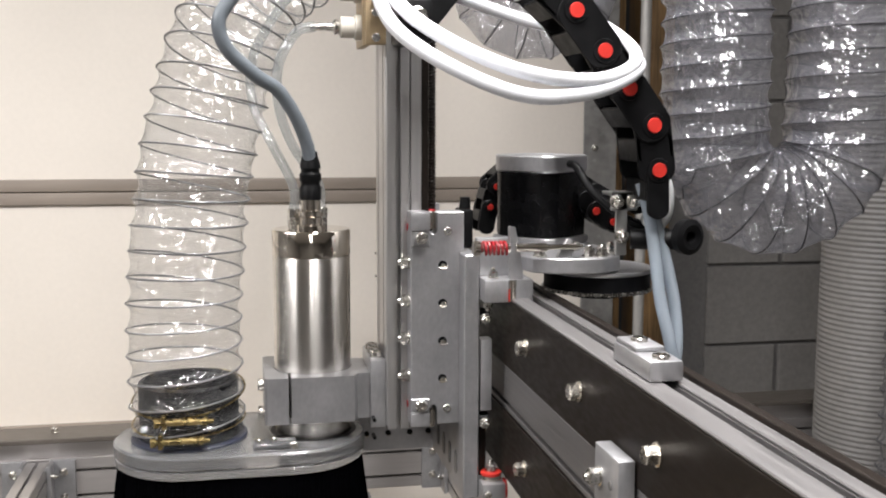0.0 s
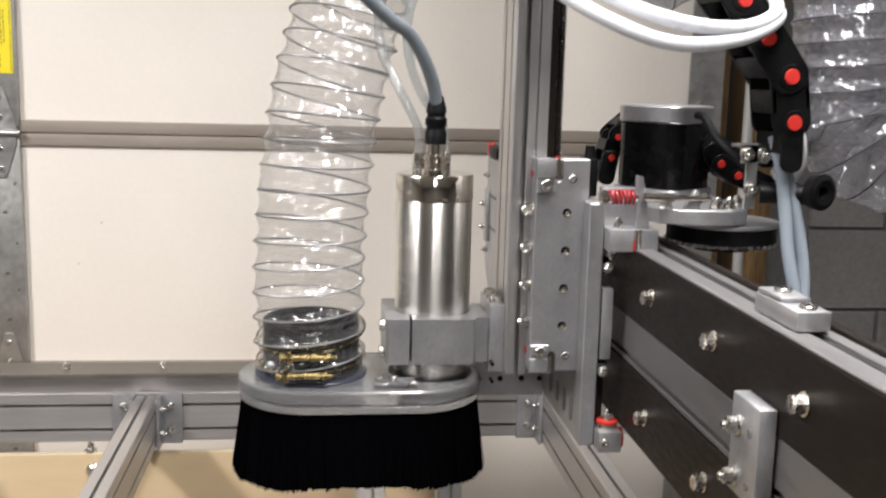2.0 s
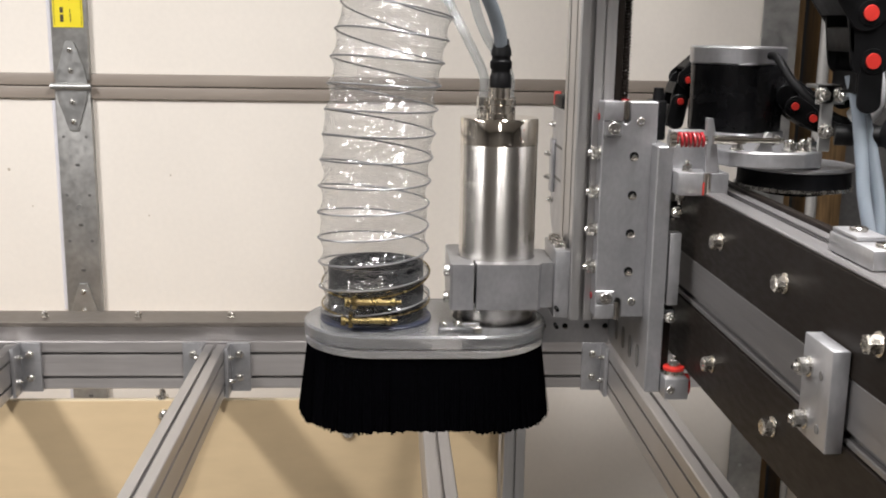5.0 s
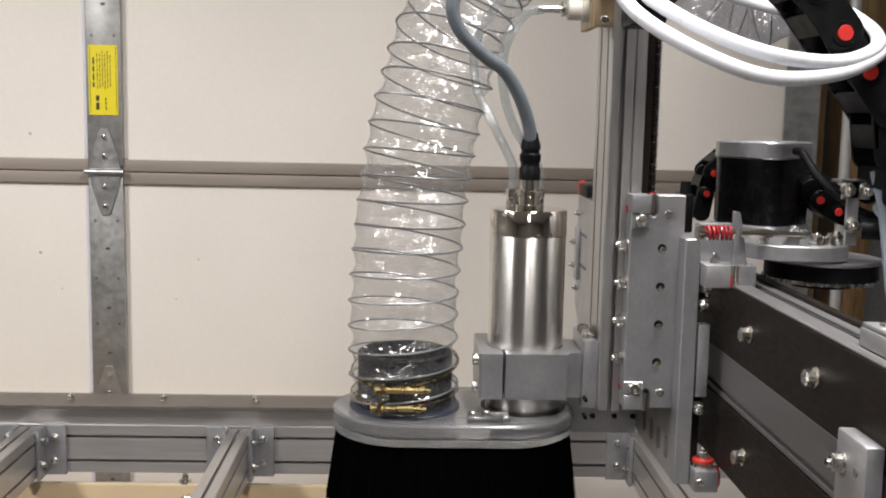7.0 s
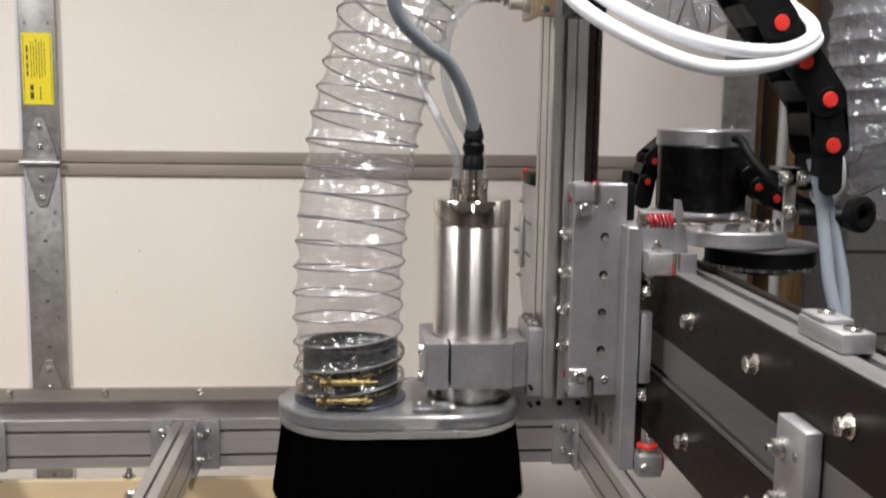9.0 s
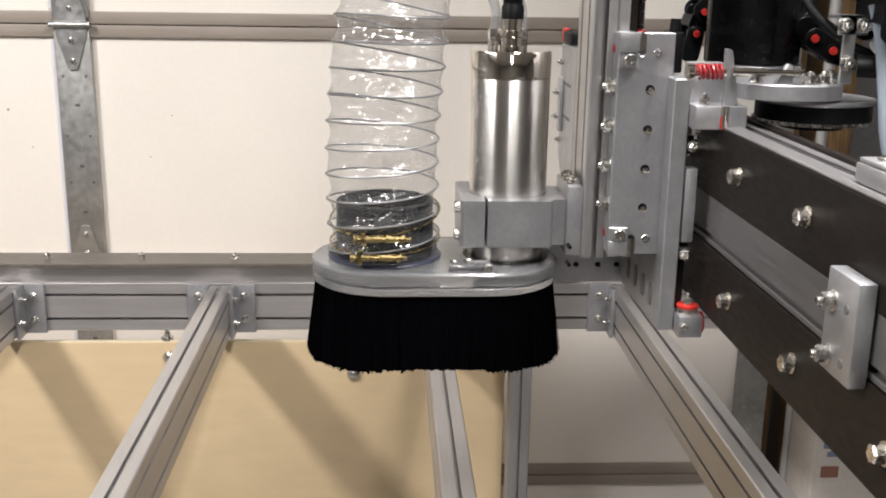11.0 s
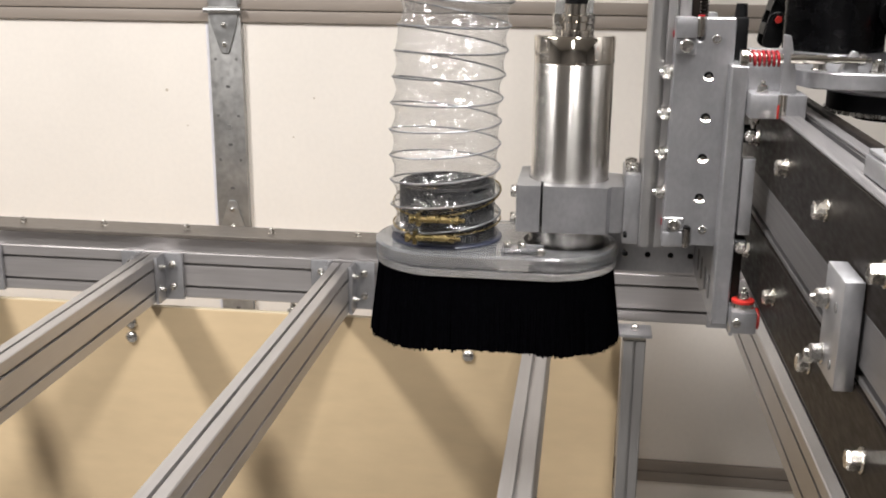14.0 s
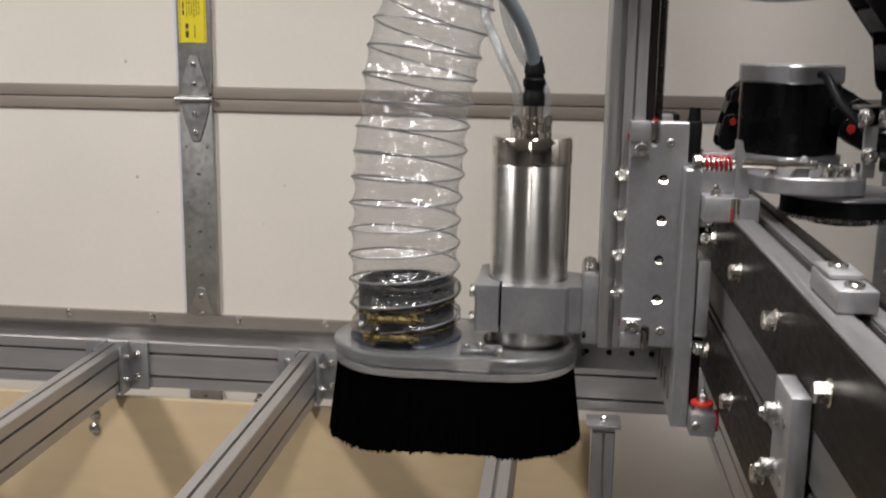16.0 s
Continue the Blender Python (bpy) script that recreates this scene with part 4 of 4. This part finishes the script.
for z0, z1, zb, xb in ((1.144, 1.168, 1.1430, -0.060), (1.125, 1.134, 1.1240, -0.064)):
    pts = [(HX + 0.0565 * math.cos(a), HY + 0.0565 * math.sin(a), z0 + (z1 - z0) * (0.5 - 0.5 * math.cos(a - math.radians(240)))) for a in [2 * math.pi * i / 24 for i in range(25)]]
    part("band_wire", tube(pts, 0.0010, 6, 0.008), M_BRASS, hose_clamp)
    b = part("clamp_bolt", lathe([(0, 0.0050), (0.005, 0.0050), (0.005, 0.0026), (0.010, 0.0026), (0.010, 0.0034), (0.046, 0.0034), (0.046, 0.0046), (0.050, 0.0046), (0.051, 0.0024), (0.056, 0.0024)], (xb - 0.007, 1.019, zb), "x", 14), M_BRASS, hose_clamp)
    part("clamp_lug", box(xb, xb + 0.005, 1.016, 1.028, zb - 0.007, zb + 0.007, 0.001), M_BRASS, hose_clamp)


# ---- clear spiral hoses ----
def spiral_hose(name, pts, radius, pitch, label, film_mat, sag=0.0055, seed=0, wire=0.00085, wire_mat=M_WIRE):
    """A clear film hose sagging inward between the turns of its steel wire."""
    host = thing(name, pts[0], label, "hose", "clear dust hoses")
    rough = random.Random(seed)
    ph = [rough.uniform(0, 6.28) for _ in range(6)]

    def skin(s, a):
        f = (s / pitch - a / (2 * math.pi)) % 1.0
        crease = 0.0022 * math.sin(5 * a + ph[0] + s * 23) * math.sin(3 * a + ph[1] - s * 41) + 0.0014 * math.sin(13 * a + ph[2] + s * 95) * math.sin(s * 61 + ph[3] + 4 * a)
        bow = math.sin(math.pi * f)
        return radius - sag * bow ** 0.8 + crease * bow
    part("hose_film", tube(pts, radius, 44, pitch / 9, None, skin, False), film_mat, host, "clear plastic film")
    part("wire_spiral", coil(pts, radius - 0.0006, pitch, wire, 0.0, 6), wire_mat, host, "grey steel wire spiral")
    return host


spiral_hose("dust_hose", [(HX, HY, 1.113), (HX - 0.002, HY, 1.16), (HX - 0.0025, HY, 1.235), (HX + 0.003, HY + 0.001, 1.31), (-0.0248, HY + 0.003, 1.385), (-0.010, HY + 0.008, 1.45), (0.008, HY + 0.016, 1.51), (0.044, 1.115, 1.575), (0.115, 1.16, 1.632), (0.18, 1.25, 1.72), (0.20, 1.32, 1.90), (0.20, 1.34, CEIL)],
            0.0580, 0.0252, "clear ribbed dust hose rising from the dust shoe", M_HOSE, seed=1, wire=0.0010)
UX, UY, UZ, US = 0.631, 1.13, 1.413, 0.0765
arc = [(UX - US * math.cos(math.pi * i / 8), UY, UZ - US * 0.95 * math.sin(math.pi * i / 8)) for i in range(9)]
spiral_hose("hanging_hose", [(UX - US - 0.004, UY + 0.02, CEIL), (UX - US - 0.004, UY + 0.01, 2.0), (UX - US - 0.004, UY + 0.005, 1.75), (UX - US - 0.002, UY, 1.58)] + arc + [(UX + US + 0.004, UY, 1.58), (UX + US + 0.01, UY + 0.005, 1.75), (UX + US + 0.012, UY + 0.01, 2.0), (UX + US + 0.012, UY + 0.02, CEIL)],
            0.0630, 0.0265, "clear ribbed hose hanging in a loop", M_HOSE_DARK, 0.005, seed=2, wire_mat=M_WIRE_DARK)
VX, VY, VZ, VS = 0.420, 1.42, 1.640, 0.066
arc = [(VX - VS * math.cos(math.pi * i / 8), VY, VZ - VS * math.sin(math.pi * i / 8)) for i in range(9)]
spiral_hose("hose_bend", [(VX - VS - 0.05, VY - 0.02, CEIL), (VX - VS - 0.03, VY - 0.02, 1.95), (VX - VS - 0.01, VY, 1.75)] + arc + [(VX + VS + 0.01, VY, 1.75), (VX + VS + 0.03, VY + 0.02, 1.95), (VX + VS + 0.05, VY + 0.02, CEIL)],
            0.0590, 0.0265, "clear ribbed hose bend behind the cable chain", M_HOSE_DARK, 0.005, seed=3, wire_mat=M_WIRE_DARK)

duct = thing("ribbed_duct", (1.20, 1.75, FLOOR), "pale flexible duct standing by the block wall", "duct")
part("skin", tube([(1.205, 1.75, FLOOR), (1.20, 1.75, 0.4), (1.197, 1.75, 1.0), (1.20, 1.75, 1.7)], 0.11, 40, 0.0025, None, lambda s, a: 0.108 + 0.0009 * math.sin(s * 2 * math.pi / 0.0100), False), M_DUCT, duct)
spiral_hose("standing_hose", [(1.135, 1.50, FLOOR), (1.132, 1.50, 0.3), (1.130, 1.50, 0.8), (1.132, 1.50, 1.3), (1.14, 1.50, 1.8)], 0.078, 0.044, "clear ribbed hose standing in front of the duct", M_HOSE_DARK, 0.008, seed=4, wire_mat=M_WIRE_DARK)


# ---- carton on the floor below the block wall ----
carton = thing("carton", (1.0, 2.14, FLOOR), "white printed carton standing on the floor by the door post", "carton")
part("body", box(0.905, 1.120, 2.080, 2.215, FLOOR, 0.470, 0.003), M_CARTON, carton)
part("lid", box(0.9035, 1.1215, 2.0785, 2.2165, 0.4705, 0.495, 0.003), M_CARTON, carton, "folded carton lid")
for x0, x1, z0, z1, m in ((0.925, 0.985, 0.395, 0.415, M_BLUEPRINT), (0.935, 0.975, 0.375, 0.388, M_BLUEPRINT), (0.925, 0.965, 0.325, 0.352, M_BROWNPRINT)):
    part("print_bar", box(x0, x1, 2.0788, 2.0797, z0, z1, 0.0), m, carton, "blurred coloured print", smooth=False)

# ---- Y drive motor, plate and pulley ----
drive = thing("drive_motor", (0.345, 1.10, 1.302), "black square stepper motor with a silver end cap", "motor")


def motor_outline(h, cut):
    return [(-h + cut, -h), (h - cut, -h), (h - cut * 0.45, -h + cut * 0.45), (h, -h + cut), (h, h - cut), (h - cut * 0.45, h - cut * 0.45), (h - cut, h), (-h + cut, h),
            (-h + cut * 0.45, h - cut * 0.45), (-h, h - cut), (-h, -h + cut), (-h + cut * 0.45, -h + cut * 0.45)]


MT = Matrix.Translation((0.340, 1.10, 0)) @ Matrix.Rotation(radians(40), 4, "Z")
part("body", prism(motor_outline(0.0400, 0.014), 0.0685, MT @ Matrix.Translation((0, 0, 1.3110)), 0.0015), M_MOTOR, drive, "black enamelled body")
part("end_cap", prism(motor_outline(0.0405, 0.012), 0.0180, MT @ Matrix.Translation((0, 0, 1.3797)), 0.0018), M_MILL, drive, "silver end cap")
part("front_flange", prism(motor_outline(0.0405, 0.008), 0.0080, MT @ Matrix.Translation((0, 0, 1.3028)), 0.001), M_MILL, drive, "silver flange")
part("lead", tube([(0.358, 1.056, 1.389), (0.361, 1.044, 1.387), (0.368, 1.020, 1.366), (0.384, 1.000, 1.347), (0.402, 0.988, 1.333), (0.436, 0.978, 1.324)], 0.0042, 12), M_BLACK, drive, "black motor cable")
mount = thing("motor_mount", (0.34, 1.02, 1.286), "rounded aluminium motor mounting plate", "motor mount")
part("plate", prism([(0.288, 1.000), (0.296, 0.975), (0.318, 0.960), (0.362, 0.958), (0.384, 0.972), (0.392, 1.00), (0.392, 1.14), (0.288, 1.14)], 0.015, Matrix.Translation((0, 0, 1.2875)), 0.0012), M_MILL, mount)
for x, y in ((0.352, 0.972), (0.366, 0.975), (0.380, 0.992), (0.305, 0.982)):
    fix("plate_screw", BOLT_M, mount, (x, y, 1.3025), "z", 12)
pulley = thing("drive_pulley", (0.378, 1.022, 1.25), "toothed belt pulley with a black belt", "pulley")
bm = lathe([(1.2815, 0.0555), (1.2835, 0.0570), (1.2855, 0.0570)], (0.378, 1.022, 0), "z", 56)
part("upper_flange", bm, M_MILL, pulley)
part("belt", lathe([(1.2655, 0.0545), (1.2810, 0.0545)], (0.378, 1.022, 0), "z", 56), M_RUBBER, pulley, "black toothed belt")
bm = bmesh.new()
teeth = []
for i in range(240):
    a, r = 2 * math.pi * i / 240, 0.0565 if i % 2 else 0.0552
    teeth.append((0.378 + r * math.cos(a), 1.022 + r * math.sin(a)))
part("toothed_flange", prism(teeth, 0.0035, Matrix.Translation((0, 0, 1.2625))), M_ZINC, pulley, smooth=False)
part("hub", lathe([(1.2645 - 0.008, 0.03), (1.2623, 0.03)], (0.378, 1.022, 0), "z", 32), M_RUBBER, pulley)

arm = thing("chain_bracket", (0.385, 0.985, 1.3027), "zinc-plated angle bracket holding the cable chain", "bracket")
bm = box(0.3785, 0.3905, 0.972, 0.975, 1.3027, 1.365, 0.0008)
box(0.3785, 0.3905, 0.975, 1.0, 1.3027, 1.306, 0.0008, bm)
box(0.3735, 0.4010, 0.972, 1.0, 1.3615, 1.365, 0.0008, bm)
box(0.3735, 0.4010, 0.972, 0.975, 1.347, 1.365, 0.0008, bm)
part("angle", bm, M_GALV2, arm)
for x, z in ((0.3785, 1.356), (0.396, 1.356), (0.3845, 1.322)):
    fix("bolt", BOLT_M, arm, (x, 0.972, z), "-y", 20)

knob = thing("cable_clamp", (0.455, 0.955, 1.318), "black plastic cable clamp with a round knob", "cable clamp")
part("knob_ring", lathe([(0, 0.010), (0.003, 0.017), (0.012, 0.0175), (0.015, 0.012), (0.013, 0.006), (0.004, 0.005)], (0.440, 0.955, 1.323), Matrix.Rotation(radians(-70), 4, "Z") @ AX["x"], 28), M_BLACK, knob)
part("neck", lathe([(0, 0.010), (0.05, 0.010)], (0.394, 0.972, 1.319), Matrix.Rotation(radians(-20), 4, "Z") @ AX["x"], 18), M_BLACK, knob)


# ---- cable chains ----
def link_plate(pitch, h, t):
    n = 12
    r = h / 2
    out = [(pitch / 2 + r * 0.86 * math.sin(math.pi * i / n), -r * math.cos(math.pi * i / n)) for i in range(n + 1)]
    out += [(-pitch / 2 - r * 0.86 * math.sin(math.pi * i / n), r * math.cos(math.pi * i / n)) for i in range(n + 1)]
    return out


def chain_link(parent, a, b, y0, y1, h, seed, pin=True):
    """One link from pin a to pin b (x, z), its side plates at y0 (near) and y1."""
    a, b = Vector((a[0], 0, a[1])), Vector((b[0], 0, b[1]))
    mid, d = (a + b) / 2, (b - a)
    pitch = d.length
    d.normalize()
    nrm = Vector((-d.z, 0, d.x))
    lift = 0.0 if seed % 2 else 0.0028
    bm = bmesh.new()
    for y, w in ((y0 - lift, 0.0035), (y1 + lift - 0.0035, 0.0035)):
        prism(link_plate(pitch * 0.96, h, w), w, frame_of((mid.x, y, mid.z), d, nrm, (0, 1, 0)), 0.0007, bm)
    for s in (-1, 1):
        c = mid + nrm * s * (h * 0.43)
        box(-pitch * 0.26, pitch * 0.26, y0, y1, -0.0022, 0.0022, 0.0008, bm, frame_of((c.x, 0, c.z), d, (0, 1, 0), nrm))
    ob = part("link", bm, M_BLACK, parent)
    if not pin:
        return ob
    part("pin", lathe([(0, h * 0.184), (0.0008, h * 0.195), (0.0022, h * 0.18)], (b.x, y0 - 0.0040, b.z), "-y", 20), M_RED, ob, "red plastic pin")
    part("pin_ring", lathe([(0, h * 0.31), (0.0012, h * 0.30)], (b.x, y0 - 0.0028, b.z), "-y", 24), M_BLACK, ob)
    return ob


CHAIN = [(0.176, 1.524), (0.206, 1.561), (0.248, 1.573), (0.291, 1.562), (0.323, 1.534), (0.351, 1.498), (0.376, 1.464), (0.401, 1.430), (0.407, 1.388), (0.408, 1.350)]
chain = thing("cable_chain", (0.40, 0.97, 1.35), "black plastic cable chain with red pins in an arch", "cable chain")
for i, (a, b) in enumerate(zip(CHAIN, CHAIN[1:])):
    lk = chain_link(chain, a, b, 0.940, 0.992, 0.037 if i < 8 else 0.022, i, i < 8)
part("end_plate", box(0.161, 0.191, 0.936, 0.998, 1.502, 1.542, 0.004), M_BLACK, chain)
fix("end_bolt", hex_bolt_mesh("chain_bolt", 0.0135, M_ZINC), chain, (0.176, 0.936, 1.525), "-y", 8)
tie = part("cable_tie", tube([(0.300, 0.936, 1.575), (0.292, 0.933, 1.562), (0.280, 0.934, 1.548), (0.268, 0.95, 1.543)], 0.0016, 8, 0.004), M_WHITE_TUBE, chain, "white cable tie")

rear = thing("rear_chain", (0.33, 1.17, 1.30), "small black cable chain with red pins behind the motor", "cable chain")
REAR = [(0.2905, 1.314), (0.2945, 1.337), (0.3015, 1.360), (0.322, 1.378), (0.350, 1.375), (0.385, 1.370), (0.418, 1.352), (0.440, 1.338)]
for i, (a, b) in enumerate(zip(REAR, REAR[1:])):
    chain_link(rear, a, b, 1.150, 1.185, 0.019 if i < 2 else 0.024, i, i < 2)
front_bits = thing("chain_end", (0.37, 1.03, 1.30), "short black cable chain end beside the motor", "cable chain")
for i, (a, b) in enumerate((((0.384, 1.350), (0.393, 1.338)), ((0.393, 1.338), (0.413, 1.326)), ((0.413, 1.326), (0.440, 1.318)))):
    chain_link(front_bits, a, b, 1.075, 1.095, 0.022, i + 1, i < 2)

# coil of white tubing looped round the chain
RING = [(0.143, 0.955, 1.552), (0.153, 0.905, 1.511), (0.198, 0.868, 1.476), (0.258, 0.858, 1.4545), (0.325, 0.880, 1.460), (0.376, 0.920, 1.480), (0.390, 0.975, 1.497),
        (0.366, 1.04, 1.520), (0.300, 1.08, 1.542), (0.220, 1.05, 1.562), (0.172, 1.00, 1.572), (0.152, 0.955, 1.552), (0.172, 0.905, 1.518), (0.220, 0.872, 1.487), (0.272, 0.864, 1.471), (0.330, 0.884, 1.470),
        (0.375, 0.922, 1.487), (0.382, 0.975, 1.512), (0.350, 1.05, 1.55), (0.28, 1.08, 1.58), (0.22, 1.06, 1.62)]
ob = part("tubing_coil", tube([(0.19, 1.02, 1.60), (0.160, 0.985, 1.585)] + RING, 0.0064, 16), M_WHITE_TUBE)
tagged(ob, "white plastic tubing coiled twice round the cable chain", "tube")
for pts, m, lab, r in (([(0.399, 0.96, 1.375), (0.406, 0.955, 1.345), (0.412, 0.950, 1.300), (0.416, 0.945, 1.262), (0.424, 0.94, 1.225), (0.432, 0.94, 1.19)], M_BLUETUBE, "cloudy bluish tube hanging from the chain end", 0.0062),
                       ([(0.406, 0.965, 1.375), (0.414, 0.96, 1.34), (0.426, 0.955, 1.295), (0.434, 0.95, 1.25), (0.434, 0.945, 1.21), (0.430, 0.945, 1.18)], M_BLUETUBE, "cloudy bluish tube hanging from the chain end", 0.0062),
                       ([(0.419, 0.975, 1.385), (0.424, 0.97, 1.365), (0.424, 0.972, 1.345), (0.418, 0.98, 1.332)], M_CLOUDY, "cloudy white tube bulge at the chain end", 0.0125)):
    ob = part("hanging_tube", tube(pts, r, 14), m)
    tagged(ob, lab, "tube", "tubes at the chain end")
